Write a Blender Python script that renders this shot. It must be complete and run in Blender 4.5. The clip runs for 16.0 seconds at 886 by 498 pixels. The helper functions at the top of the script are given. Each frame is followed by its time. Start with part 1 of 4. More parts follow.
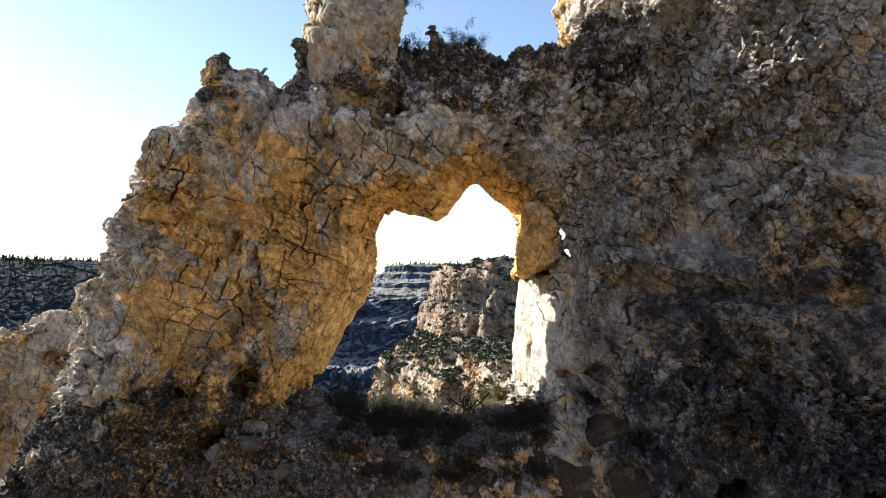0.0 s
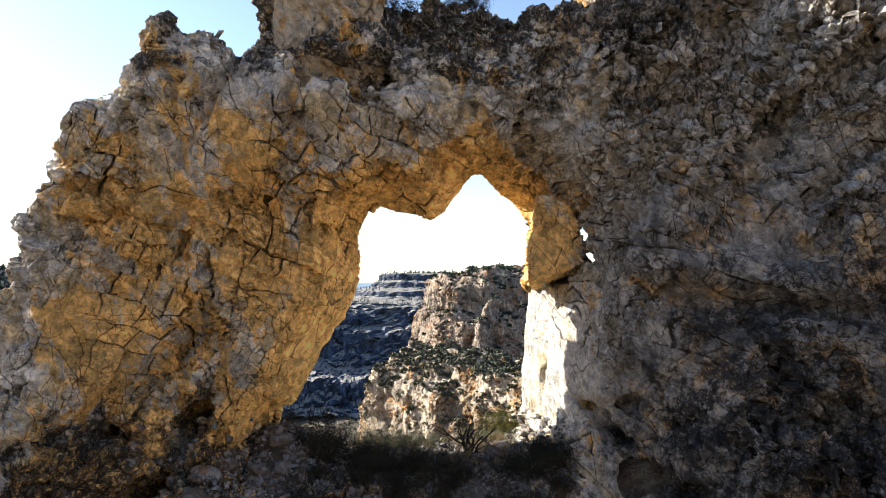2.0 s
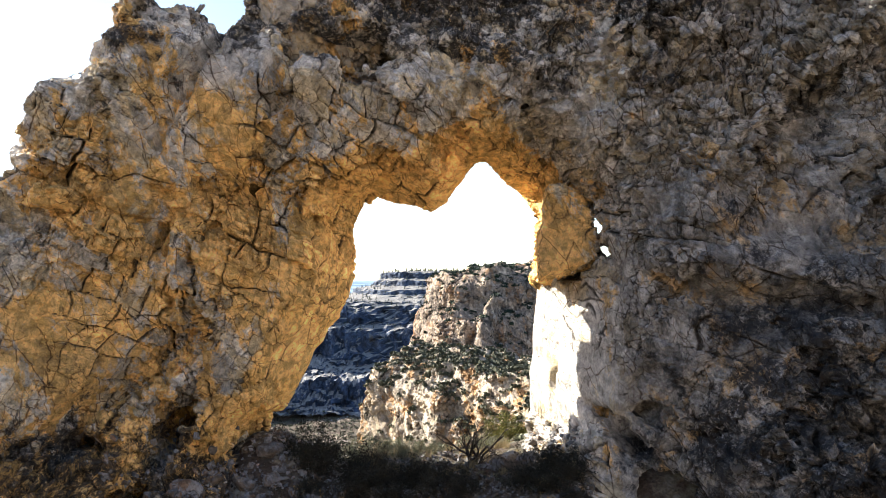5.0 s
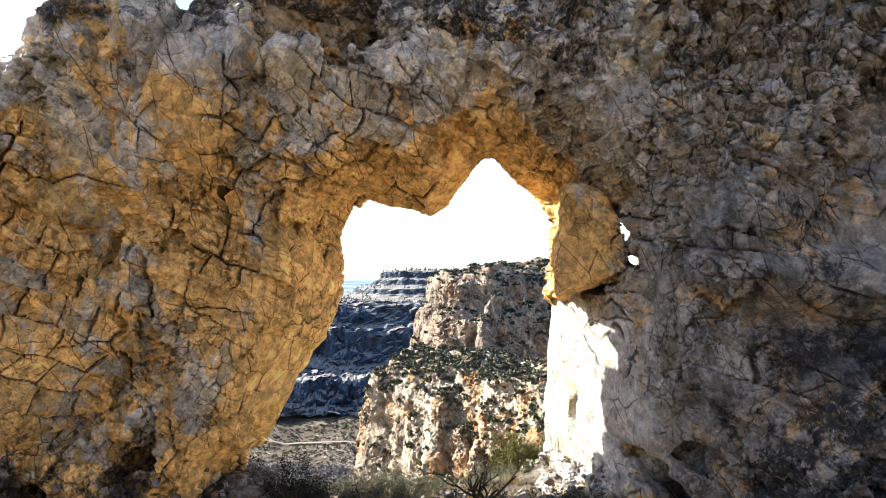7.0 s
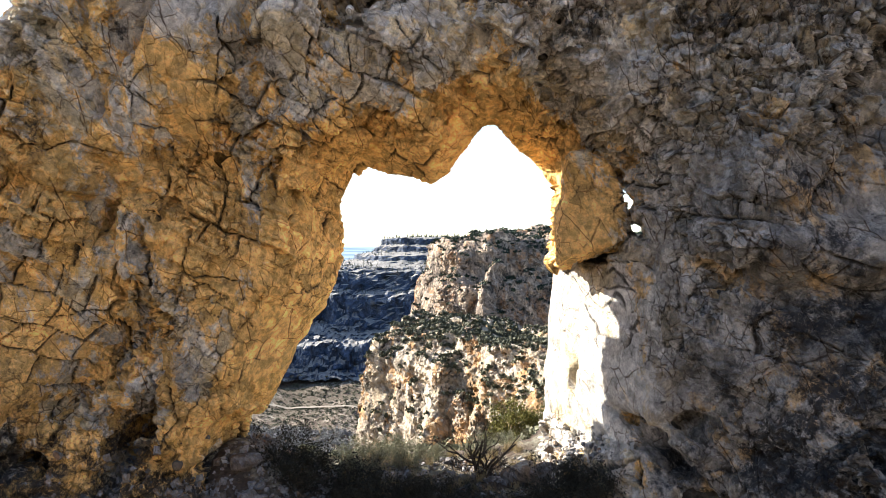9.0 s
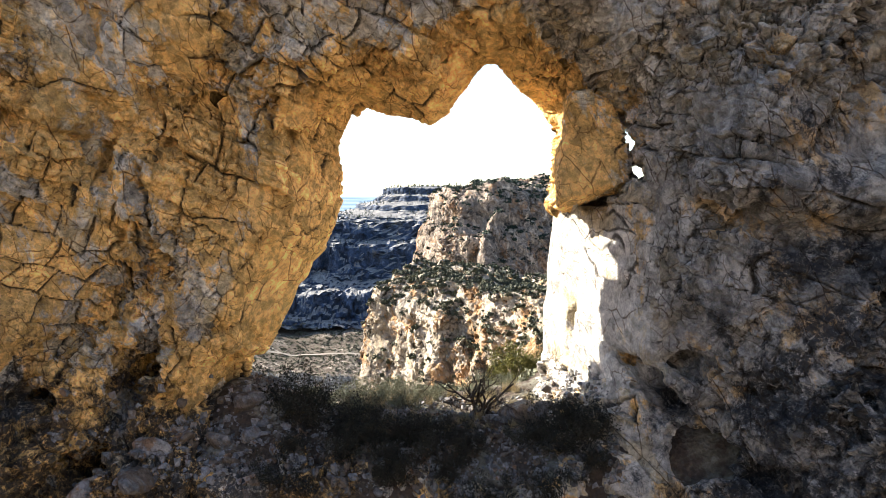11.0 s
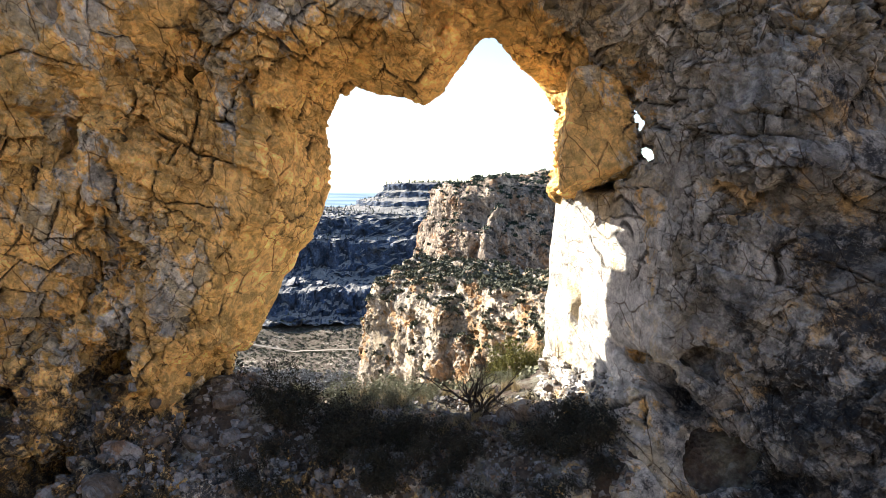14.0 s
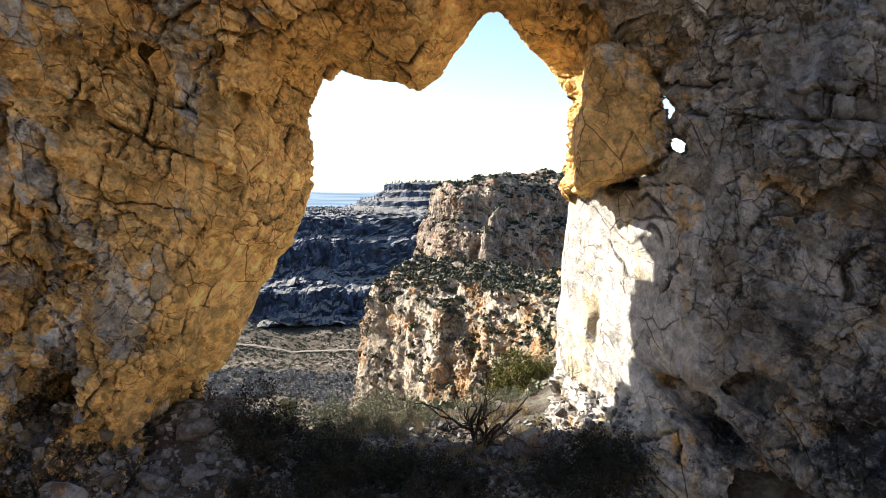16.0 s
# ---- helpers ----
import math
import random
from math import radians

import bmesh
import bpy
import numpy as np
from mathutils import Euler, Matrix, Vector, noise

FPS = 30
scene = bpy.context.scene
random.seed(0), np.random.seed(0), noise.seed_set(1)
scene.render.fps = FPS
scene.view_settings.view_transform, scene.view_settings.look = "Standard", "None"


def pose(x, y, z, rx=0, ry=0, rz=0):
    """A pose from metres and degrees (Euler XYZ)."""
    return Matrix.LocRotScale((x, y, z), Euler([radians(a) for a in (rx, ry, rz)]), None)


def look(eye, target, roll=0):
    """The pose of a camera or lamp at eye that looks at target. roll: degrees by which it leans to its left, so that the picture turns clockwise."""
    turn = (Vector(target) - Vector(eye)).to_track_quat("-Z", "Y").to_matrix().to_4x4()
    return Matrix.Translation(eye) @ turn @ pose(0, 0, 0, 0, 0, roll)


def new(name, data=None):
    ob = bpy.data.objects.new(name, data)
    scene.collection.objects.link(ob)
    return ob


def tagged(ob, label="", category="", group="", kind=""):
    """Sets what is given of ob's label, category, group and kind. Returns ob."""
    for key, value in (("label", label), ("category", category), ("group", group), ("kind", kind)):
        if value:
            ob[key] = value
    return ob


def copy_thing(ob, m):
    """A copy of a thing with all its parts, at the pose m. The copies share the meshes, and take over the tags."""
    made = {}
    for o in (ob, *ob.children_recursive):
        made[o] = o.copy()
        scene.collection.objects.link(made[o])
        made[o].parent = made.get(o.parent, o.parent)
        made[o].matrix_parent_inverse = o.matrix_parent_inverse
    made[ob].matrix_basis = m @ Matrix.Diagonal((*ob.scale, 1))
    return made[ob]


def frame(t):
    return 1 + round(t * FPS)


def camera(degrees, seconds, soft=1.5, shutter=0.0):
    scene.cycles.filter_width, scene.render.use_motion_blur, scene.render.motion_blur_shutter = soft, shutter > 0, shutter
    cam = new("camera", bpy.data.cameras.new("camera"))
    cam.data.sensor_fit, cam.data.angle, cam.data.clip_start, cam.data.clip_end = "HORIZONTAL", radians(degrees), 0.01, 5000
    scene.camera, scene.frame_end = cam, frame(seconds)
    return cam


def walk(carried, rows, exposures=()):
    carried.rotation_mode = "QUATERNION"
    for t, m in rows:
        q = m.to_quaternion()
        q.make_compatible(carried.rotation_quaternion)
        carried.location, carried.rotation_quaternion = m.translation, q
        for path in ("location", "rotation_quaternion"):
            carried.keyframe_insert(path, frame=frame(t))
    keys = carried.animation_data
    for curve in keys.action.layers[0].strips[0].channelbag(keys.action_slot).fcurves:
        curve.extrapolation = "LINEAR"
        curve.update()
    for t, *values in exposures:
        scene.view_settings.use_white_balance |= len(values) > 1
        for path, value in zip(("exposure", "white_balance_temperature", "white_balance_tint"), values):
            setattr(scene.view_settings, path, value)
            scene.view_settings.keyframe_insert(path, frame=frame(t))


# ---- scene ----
cam = camera(68.7, 16.0, 0.8)
PATH = [
    (0, (0.74, 0.255, 6.699), (0.682, 2.253, 6.77), 0.6),
    (0.5, (0.641, 1.177, 6.745), (0.592, 3.175, 6.812), 0.5),
    (1, (0.572, 2.32, 6.666), (0.53, 4.318, 6.737), 0.5),
    (1.5, (0.57, 3.687, 6.674), (0.529, 5.685, 6.759), 0.5),
    (2, (0.567, 4.92, 6.709), (0.525, 6.917, 6.806), 0.5),
    (2.5, (0.55, 5.342, 6.703), (0.507, 7.339, 6.8), 0.5),
    (3, (0.572, 5.371, 6.337), (0.525, 7.368, 6.431), 0.5),
    (3.5, (0.577, 5.317, 6.397), (0.53, 7.314, 6.492), 0.5),
    (4, (0.547, 5.352, 6.491), (0.501, 7.35, 6.586), 0.5),
    (4.2, (0.545, 5.42, 6.51), (0.499, 7.418, 6.604), 0.5),
    (6.3, (0.44, 9.237, 6.97), (0.393, 11.234, 7.057), 0.1),
    (6.5, (0.432, 9.384, 7.012), (0.385, 11.381, 7.097), 0.1),
    (7, (0.413, 9.399, 7.102), (0.367, 11.397, 7.189), 0.0),
    (7.5, (0.401, 9.373, 7.167), (0.354, 11.371, 7.252), 0.1),
    (8, (0.413, 9.402, 7.181), (0.364, 11.4, 7.259), 0.1),
    (8.5, (0.402, 9.505, 7.18), (0.354, 11.504, 7.227), 0.1),
    (9, (0.421, 9.592, 7.151), (0.372, 11.592, 7.136), 0.1),
    (9.5, (0.414, 9.61, 7.108), (0.364, 11.607, 7.03), 0.1),
    (12, (0.541, 9.663, 6.832), (0.486, 11.654, 6.654), 0.2),
    (12.5, (0.556, 9.814, 6.783), (0.503, 11.805, 6.605), 0.2),
    (13, (0.59, 10.056, 6.732), (0.536, 12.048, 6.551), 0.2),
    (13.5, (0.622, 10.387, 6.675), (0.566, 12.378, 6.497), 0.2),
    (14, (0.61, 10.829, 6.654), (0.554, 12.82, 6.473), 0.2),
    (14.5, (0.583, 11.26, 6.641), (0.526, 13.25, 6.459), 0.2),
    (15, (0.587, 11.777, 6.631), (0.531, 13.768, 6.45), 0.1),
    (15.5, (0.601, 12.333, 6.613), (0.544, 14.324, 6.433), 0.2),
    (16, (0.609, 12.964, 6.613), (0.551, 14.955, 6.431), 0.1),
]
EXPOSURES = [(0, 1.6), (3.5, 1.98), (7, 2.25), (9.5, 2.2), (12.5, 2.28), (14, 2.18), (15, 2.05), (16, 1.82)]
walk(cam, [(t, look(eye, target, roll)) for t, eye, target, roll in PATH], EXPOSURES)

# ---- daylight: a low sun ahead and to the left of the walk ----
SUN_LEFT, SUN_UP = 65.0, 28.0
to_sun = Vector((-math.sin(radians(SUN_LEFT)) * math.cos(radians(SUN_UP)), math.cos(radians(SUN_LEFT)) * math.cos(radians(SUN_UP)), math.sin(radians(SUN_UP))))
world = bpy.data.worlds.new("sky")
scene.world = world
world.use_nodes = True
wn = world.node_tree.nodes
wl = world.node_tree.links
sky = wn.new("ShaderNodeTexSky")
sky.sky_type = "NISHITA"
sky.sun_disc = False
sky.sun_elevation = radians(SUN_UP)
sky.sun_rotation = radians(-SUN_LEFT)
sky.altitude, sky.air_density, sky.dust_density, sky.ozone_density = 1800, 1.0, 1.2, 0.4
# the sky below the level line carries on as the haze just above it
coord = wn.new("ShaderNodeTexCoord")
split = wn.new("ShaderNodeSeparateXYZ")
least = wn.new("ShaderNodeMath")
least.operation = "MAXIMUM"
least.inputs[1].default_value = 0.012
joinv = wn.new("ShaderNodeCombineXYZ")
wl.new(coord.outputs["Generated"], split.inputs[0])
wl.new(split.outputs["X"], joinv.inputs["X"])
wl.new(split.outputs["Y"], joinv.inputs["Y"])
wl.new(split.outputs["Z"], least.inputs[0])
wl.new(least.outputs[0], joinv.inputs["Z"])
wl.new(joinv.outputs[0], sky.inputs["Vector"])
wl.new(sky.outputs[0], wn["Background"].inputs["Color"])
wn["Background"].inputs["Strength"].default_value = 0.085
sun = new("sun", bpy.data.lights.new("sun", "SUN"))
sun.data.energy, sun.data.angle, sun.data.color = 5.0, radians(0.53), (1.0, 0.93, 0.82)
sun.matrix_world = look(to_sun * 100, (0, 0, 0))


# ---- noise on arrays of points ----
def hashed(ix, iy, iz, seed):
    """Numbers 0..1 from whole-number cells."""
    u = np.uint32
    h = ix.astype(np.int32).view(u) * u(374761393) + iy.astype(np.int32).view(u) * u(668265263) + iz.astype(np.int32).view(u) * u(1440662683) + u(seed * 974711 & 0xFFFFFFFF)
    h = (h ^ (h >> u(13))) * u(1274126177)
    h = (h ^ (h >> u(16))) * u(2246822519)
    return ((h ^ (h >> u(15))) & u(0xFFFFFF)).astype(np.float32) * np.float32(1 / 16777216.0)


def smooth_noise(p, scale, seed):
    """-1..1, smooth; features of about the given size (one number or three)."""
    q = p / np.asarray(scale, np.float32)
    i = np.floor(q)
    f = q - i
    f = f * f * (3 - 2 * f)
    i = i.astype(np.int32)
    out = 0.0
    for a in (0, 1):
        wa = f[:, 0] if a else 1 - f[:, 0]
        for b in (0, 1):
            wb = wa * (f[:, 1] if b else 1 - f[:, 1])
            for c in (0, 1):
                out = out + wb * (f[:, 2] if c else 1 - f[:, 2]) * hashed(i[:, 0] + a, i[:, 1] + b, i[:, 2] + c, seed)
    return out * 2 - 1


def rough_noise(p, scale, seed, octaves=4, fade=0.5):
    out, amp = 0.0, 1.0
    for k in range(octaves):
        out = out + amp * smooth_noise(p, np.asarray(scale) * 0.5**k, seed + 17 * k)
        amp *= fade
    return out


def blocks(p, scale, seed, tilt=0.5, seam=0.12):
    """Broken rock: (height of a tilted facet -1..1, nearness to the joint between two blocks 0..1, a tint 0..1 for each block)."""
    q = p / np.asarray(scale, np.float32)
    base = np.floor(q - 0.5).astype(np.int32)
    n = len(q)
    near, second = np.full(n, 9.0, np.float32), np.full(n, 9.0, np.float32)
    height, tint = np.zeros(n, np.float32), np.zeros(n, np.float32)
    for a in (0, 1):
        for b in (0, 1):
            for c in (0, 1):
                ix, iy, iz = base[:, 0] + a, base[:, 1] + b, base[:, 2] + c
                r = [hashed(ix, iy, iz, seed + k) for k in range(4)]
                off = [q[:, 0] - ix - 0.15 - 0.7 * r[0], q[:, 1] - iy - 0.15 - 0.7 * r[1], q[:, 2] - iz - 0.15 - 0.7 * r[2]]
                dist = np.sqrt(off[0] ** 4 + off[1] ** 4 + off[2] ** 4)
                lean = (r[3] * 2 - 1) + tilt * ((r[1] - 0.5) * off[0] * 4 + (r[0] - 0.5) * off[2] * 4)
                closer = dist < near
                second = np.where(closer, near, np.minimum(second, dist))
                height = np.where(closer, lean, height)
                tint = np.where(closer, r[2], tint)
                near = np.where(closer, dist, near)
    joint = 1 - np.clip((np.sqrt(second) - np.sqrt(near)) / seam, 0, 1)
    return height, joint, tint


# ---- solid rock from a distance field ----
def outline_distance(points, X, Z):
    """Distance to a closed outline in the plane; negative inside."""
    best = np.full(X.shape, 1e9, np.float32)
    inside = np.zeros(X.shape, bool)
    for (ax, az), (bx, bz) in zip(points, points[1:] + points[:1]):
        dx, dz = bx - ax, bz - az
        k = np.clip(((X - ax) * dx + (Z - az) * dz) / (dx * dx + dz * dz), 0, 1)
        best = np.minimum(best, (X - ax - k * dx) ** 2 + (Z - az - k * dz) ** 2)
        if dz:
            inside ^= ((az > Z) != (bz > Z)) & (X < dx * (Z - az) / dz + ax)
    best = np.sqrt(best)
    return np.where(inside, -best, best)


def line_distance(points, X, Z):
    best = np.full(X.shape, 1e9, np.float32)
    for (ax, az), (bx, bz) in zip(points, points[1:]):
        dx, dz = bx - ax, bz - az
        k = np.clip(((X - ax) * dx + (Z - az) * dz) / (dx * dx + dz * dz), 0, 1)
        best = np.minimum(best, (X - ax - k * dx) ** 2 + (Z - az - k * dz) ** 2)
    return np.sqrt(best)


def smax(a, b, k):
    h = np.clip(0.5 + 0.5 * (a - b) / k, 0, 1)
    return b + (a - b) * h + k * h * (1 - h)


def step(a, b, x):
    t = np.clip((x - a) / (b - a), 0, 1)
    return t * t * (3 - 2 * t)


def skin(d, origin, h):
    """The surface where d is nought, as quads, with each corner at the mean of its cell's crossings."""
    d = d.copy()
    for ax in range(3):
        end = [slice(None)] * 3
        for k in (0, -1):
            end[ax] = k
            d[tuple(end)] = np.maximum(d[tuple(end)], 0.5 * h)
    s = d < 0
    n = np.array(d.shape)
    count = np.zeros(n - 1, np.int8)
    for a in (0, 1):
        for b in (0, 1):
            for c in (0, 1):
                count += s[a:n[0] - 1 + a, b:n[1] - 1 + b, c:n[2] - 1 + c]
    cells = np.argwhere((count > 0) & (count < 8))
    total, hits = np.zeros((len(cells), 3), np.float32), np.zeros(len(cells), np.float32)
    corner = {}
    for a in (0, 1):
        for b in (0, 1):
            for c in (0, 1):
                corner[a, b, c] = d[cells[:, 0] + a, cells[:, 1] + b, cells[:, 2] + c]
    for one in corner:
        for ax in range(3):
            if one[ax]:
                continue
            two = list(one)
            two[ax] = 1
            va, vb = corner[one], corner[tuple(two)]
            cross = (va < 0) != (vb < 0)
            t = np.where(cross, va / np.where(cross, va - vb, 1), 0)
            place = np.array(one, np.float32)[None, :].repeat(len(cells), 0)
            place[:, ax] = t
            total += place * cross[:, None]
            hits += cross
    verts = (cells + total / hits[:, None]) * h + np.asarray(origin)
    index = np.full(n - 1, -1, np.int32)
    index[tuple(cells.T)] = np.arange(len(cells))
    faces = []
    for ax in range(3):
        u, w = [(1, 2), (2, 0), (0, 1)][ax]
        lo, hi = [slice(None)] * 3, [slice(None)] * 3
        lo[ax], hi[ax] = slice(0, -1), slice(1, None)
        e = np.argwhere(s[tuple(lo)] != s[tuple(hi)])
        e = e[(e[:, u] > 0) & (e[:, w] > 0) & (e[:, u] < n[u] - 1) & (e[:, w] < n[w] - 1)]
        first = s[tuple(e.T)]
        ring = []
        for du, dw in ((-1, -1), (0, -1), (0, 0), (-1, 0)):
            g = e.copy()
            g[:, u] += du
            g[:, w] += dw
            ring.append(index[tuple(g.T)])
        q = np.stack(ring, 1)
        faces.append(np.where(first[:, None], q, q[:, ::-1]))
    return verts, np.concatenate(faces)


def split_quads(v, f):
    """Each quad into four."""
    n = len(v)
    e = np.sort(np.stack([f, np.roll(f, -1, 1)], 2).reshape(-1, 2), 1)
    key, back = np.unique(e[:, 0].astype(np.int64) * n + e[:, 1], return_inverse=True)
    mid = (v[key // n] + v[key % n]) / 2
    back = back.reshape(-1, 4) + n
    heart = np.arange(len(f)) + n + len(mid)
    out = np.concatenate([v, mid, v[f].mean(1)])
    parts = [np.stack([f[:, k], back[:, k], heart, back[:, k - 1]], 1) for k in range(4)]
    return out, np.concatenate(parts)


def relax(v, f, rounds=1, share=0.5):
    for _ in range(rounds):
        total, hits = np.zeros_like(v), np.zeros(len(v))
        for k in range(4):
            for j in (1, 3):
                other = v[f[:, (k + j) % 4]]
                for ax in range(3):
                    total[:, ax] += np.bincount(f[:, k], other[:, ax], len(v))
                hits += np.bincount(f[:, k], minlength=len(v))
        v = v + share * (total / np.maximum(hits, 1)[:, None] - v)
    return v


def normals_of(v, f):
    fn = np.cross(v[f[:, 2]] - v[f[:, 0]], v[f[:, 3]] - v[f[:, 1]])
    out = np.zeros_like(v)
    for k in range(4):
        for ax in range(3):
            out[:, ax] += np.bincount(f[:, k], fn[:, ax], len(v))
    return out / np.maximum(np.linalg.norm(out, axis=1, keepdims=True), 1e-9)


def quad_mesh(name, v, f, material, smooth=True, vertex_normals=None):
    me = bpy.data.meshes.new(name)
    me.vertices.add(len(v))
    me.vertices.foreach_set("co", np.ascontiguousarray(v, np.float32).ravel())
    me.loops.add(f.size)
    me.loops.foreach_set("vertex_index", np.ascontiguousarray(f, np.int32).ravel())
    me.polygons.add(len(f))
    me.polygons.foreach_set("loop_start", np.arange(0, f.size, f.shape[1], dtype=np.int32))
    me.polygons.foreach_set("use_smooth", np.full(len(f), smooth))
    me.update(calc_edges=True)
    me.materials.append(material)
    if vertex_normals is not None:
        me.normals_split_custom_set_from_vertices(vertex_normals.tolist())
    return me


def part_of_quads(v, f, pick):
    """The picked faces, with their own corners renumbered: (corners, faces, old numbers)."""
    g = f[pick]
    used, back = np.unique(g, return_inverse=True)
    return v[used], back.reshape(g.shape), used


def jointed(p, width, height, seed, seam):
    """Rock split along beds and cross joints: (height of a slab's tilted face, nearness to a joint, a tint for each slab)."""
    bend = smooth_noise(p, 2.4 * width, seed + 1)
    w = p[:, 2] / height + 0.45 * bend + 0.12 * smooth_noise(p, 0.5 * width, seed + 2)
    row = np.floor(w)
    fw = w - row
    nought = np.zeros_like(row)
    u = (0.85 * p[:, 0] + 0.6 * p[:, 1]) / width * (0.7 + 0.6 * hashed(row, nought, nought, seed + 3)) + 9 * hashed(row, nought, nought, seed + 4)
    u = u + 0.25 * smooth_noise(p, width, seed + 5)
    col = np.floor(u)
    fu = u - col
    r = [hashed(row, col, nought, seed + 6 + k) for k in range(4)]
    cross = np.minimum(fu, 1 - fu) * width / seam
    bed = np.minimum(fw, 1 - fw) * height / seam
    joint = 1 - np.clip(np.minimum(cross, bed + 0.6 * hashed(row, nought, nought, seed + 11)), 0, 1)
    face = (r[0] * 2 - 1) * 0.8 + (r[1] - 0.5) * (fu - 0.5) * 2.4 + (r[2] - 0.5) * (fw - 0.5) * 2.4
    return face.astype(np.float32), joint.astype(np.float32), r[3]


def slanted(p):
    """Coordinates along the joints of the rock, which lean over to the right."""
    return np.stack([0.9 * p[:, 0] - 0.43 * p[:, 2], p[:, 1], 0.43 * p[:, 0] + 0.9 * p[:, 2]], 1).astype(np.float32)


def largest_piece(v, f):
    """Leaves out loose crumbs."""
    tag = np.arange(len(v))
    while True:
        low = tag[f].min(1)
        new_tag = tag.copy()
        for k in range(4):
            np.minimum.at(new_tag, f[:, k], low)
        new_tag = new_tag[new_tag]
        if (new_tag == tag).all():
            break
        tag = new_tag
    names, counts = np.unique(tag, return_counts=True)
    keep = tag[f[:, 0]] == names[counts.argmax()]
    pv, pf, _ = part_of_quads(v, f, keep)
    return pv, pf


def fine_relief(v, f, seed, mid, amount=1.0, calm=None, crumble=None, lines=None):
    """Flat slabs, broken blocks, small faces and grain along the surface's normal. Returns the corners, a tint and the
    darkness of the joints for each.
    """
    n = normals_of(v, f)
    p = slanted(v + 0.22 * np.stack([smooth_noise(v.astype(np.float32), 1.1, seed + 70 + k) for k in range(3)], 1) + 0.03 * np.stack([smooth_noise(v.astype(np.float32), 0.22, seed + 75 + k) for k in range(3)], 1))
    wide, seam, shade = jointed(p, 0.9, 0.66, seed + 40, 0.045)
    rubble, gap, tone = blocks(p, (0.42, 0.5, 0.36), seed, 1.3, 0.1)
    facet, joint, fleck = jointed(p, 0.32, 0.2, seed + 80, 0.03)
    chip, nick, _ = blocks(p, (0.21, 0.24, 0.17), seed + 31, 1.5, 0.14)
    small, crack, _ = blocks(p, (0.11, 0.13, 0.09), seed + 9, 1.3, 0.2)
    broken = step(-0.15, 0.4, smooth_noise(p, 2.1, seed + 3) - 0.12 + (0 if crumble is None else crumble(v)))
    open_seam = step(-0.35, 0.25, smooth_noise(p, 1.6, seed + 4))
    slabs = mid * (0.5 * wide - 0.75 * seam * open_seam) + amount * (0.07 * facet - 0.11 * joint * open_seam + 0.02 * chip - 0.015 * nick)
    lumps = amount * (0.11 * rubble - 0.11 * gap + 0.045 * chip - 0.03 * nick + 0.018 * small - 0.014 * crack)
    move = (1 - 0.8 * broken) * slabs + (0.15 + 0.85 * broken) * lumps + amount * 0.016 * rough_noise(p, 0.2, seed + 2, 3)
    move = move * (0.35 + 0.8 * step(-0.4, 0.45, rough_noise(p, (2.2, 2.6, 3.4), seed + 6, 2)))
    if calm is not None:
        move = move * calm(v)
    soil_shade = np.maximum((1 - broken) * open_seam * np.maximum(seam, 0.6 * joint), broken * np.maximum(0.75 * gap, 0.45 * nick))
    if lines is not None:
        depth, filled = lines(v)
        move = move - depth
        soil_shade = np.maximum(soil_shade, filled)
    return v + n * move[:, None], np.clip((1 - broken) * (0.6 * shade + 0.4 * fleck) + broken * tone, 0, 1), soil_shade


def rock_solid(field, low, high, h, seed, big=0.5, mid=0.22, fine=1.0, splits=1, calm=None, near=None, still=None, crumble=None, lines=None):
    """A rock body: field gives the plain form; broken blocks are cut into it. calm(p), still(p): where the large and the small faces are plainer.
    near(centres, normals): the faces that get a second, finer splitting. Returns a list of (corners, faces, tints)."""
    low, high = np.array(low, float), np.array(high, float)
    n = np.ceil((high - low) / h).astype(int) + 1
    axes = [low[k] + h * np.arange(n[k]) for k in range(3)]
    d = field(*axes).astype(np.float32)
    band = np.argwhere(np.abs(d) < 1.1 * big + 2 * h)
    p = (band * h + low).astype(np.float32)
    warp = slanted(p + 0.3 * np.stack([smooth_noise(p, 1.3, seed + k) for k in range(3)], 1))
    f1, j1, _ = blocks(warp, (1.5, 1.7, 2.1), seed + 20, 0.9, 0.16)
    cut = big * (0.06 + 0.45 * f1 - 0.4 * j1 + 0.25 * smooth_noise(p, 3.0, seed + 7))
    if calm is not None:
        cut = cut * calm(p)
    d[tuple(band.T)] -= cut
    v, f = largest_piece(*skin(d, low, h))
    pieces = [(v, f)]
    if near is not None:
        pick = near(v[f].mean(1), normals_of(v, f)[f].mean(1))
        far_v, far_f, _ = part_of_quads(v, f, ~pick)
        pieces = [part_of_quads(v, f, pick)[:2]]
    for _ in range(splits):
        nv, nf = split_quads(*pieces[0])
        pieces[0] = (relax(nv, nf, 1, 0.22), nf)
    out = []
    if near is not None:
        pieces = [split_quads(*pieces[0]), (far_v, far_f)]
    for pv, pf in pieces:
        moved, tint, soil_shade = fine_relief(pv, pf, seed + 60, mid, fine, still, crumble, lines)
        out.append((moved, pf, np.stack([tint, soil_shade], 1)))
    return out


def rock_mesh(name, v, f, tint, material, smooth=False):
    me = quad_mesh(name, v, f, material, smooth)
    me.attributes.new("tint", "FLOAT", "POINT").data.foreach_set("value", np.ascontiguousarray(tint[:, 0], np.float32))
    me.attributes.new("soil_shade", "FLOAT", "POINT").data.foreach_set("value", np.ascontiguousarray(tint[:, 1], np.float32))
    return me


# ---- materials ----
class Nodes:
    """A short hand for building node materials."""

    def __init__(self, name):
        self.mat = bpy.data.materials.new(name)
        self.mat.use_nodes = True
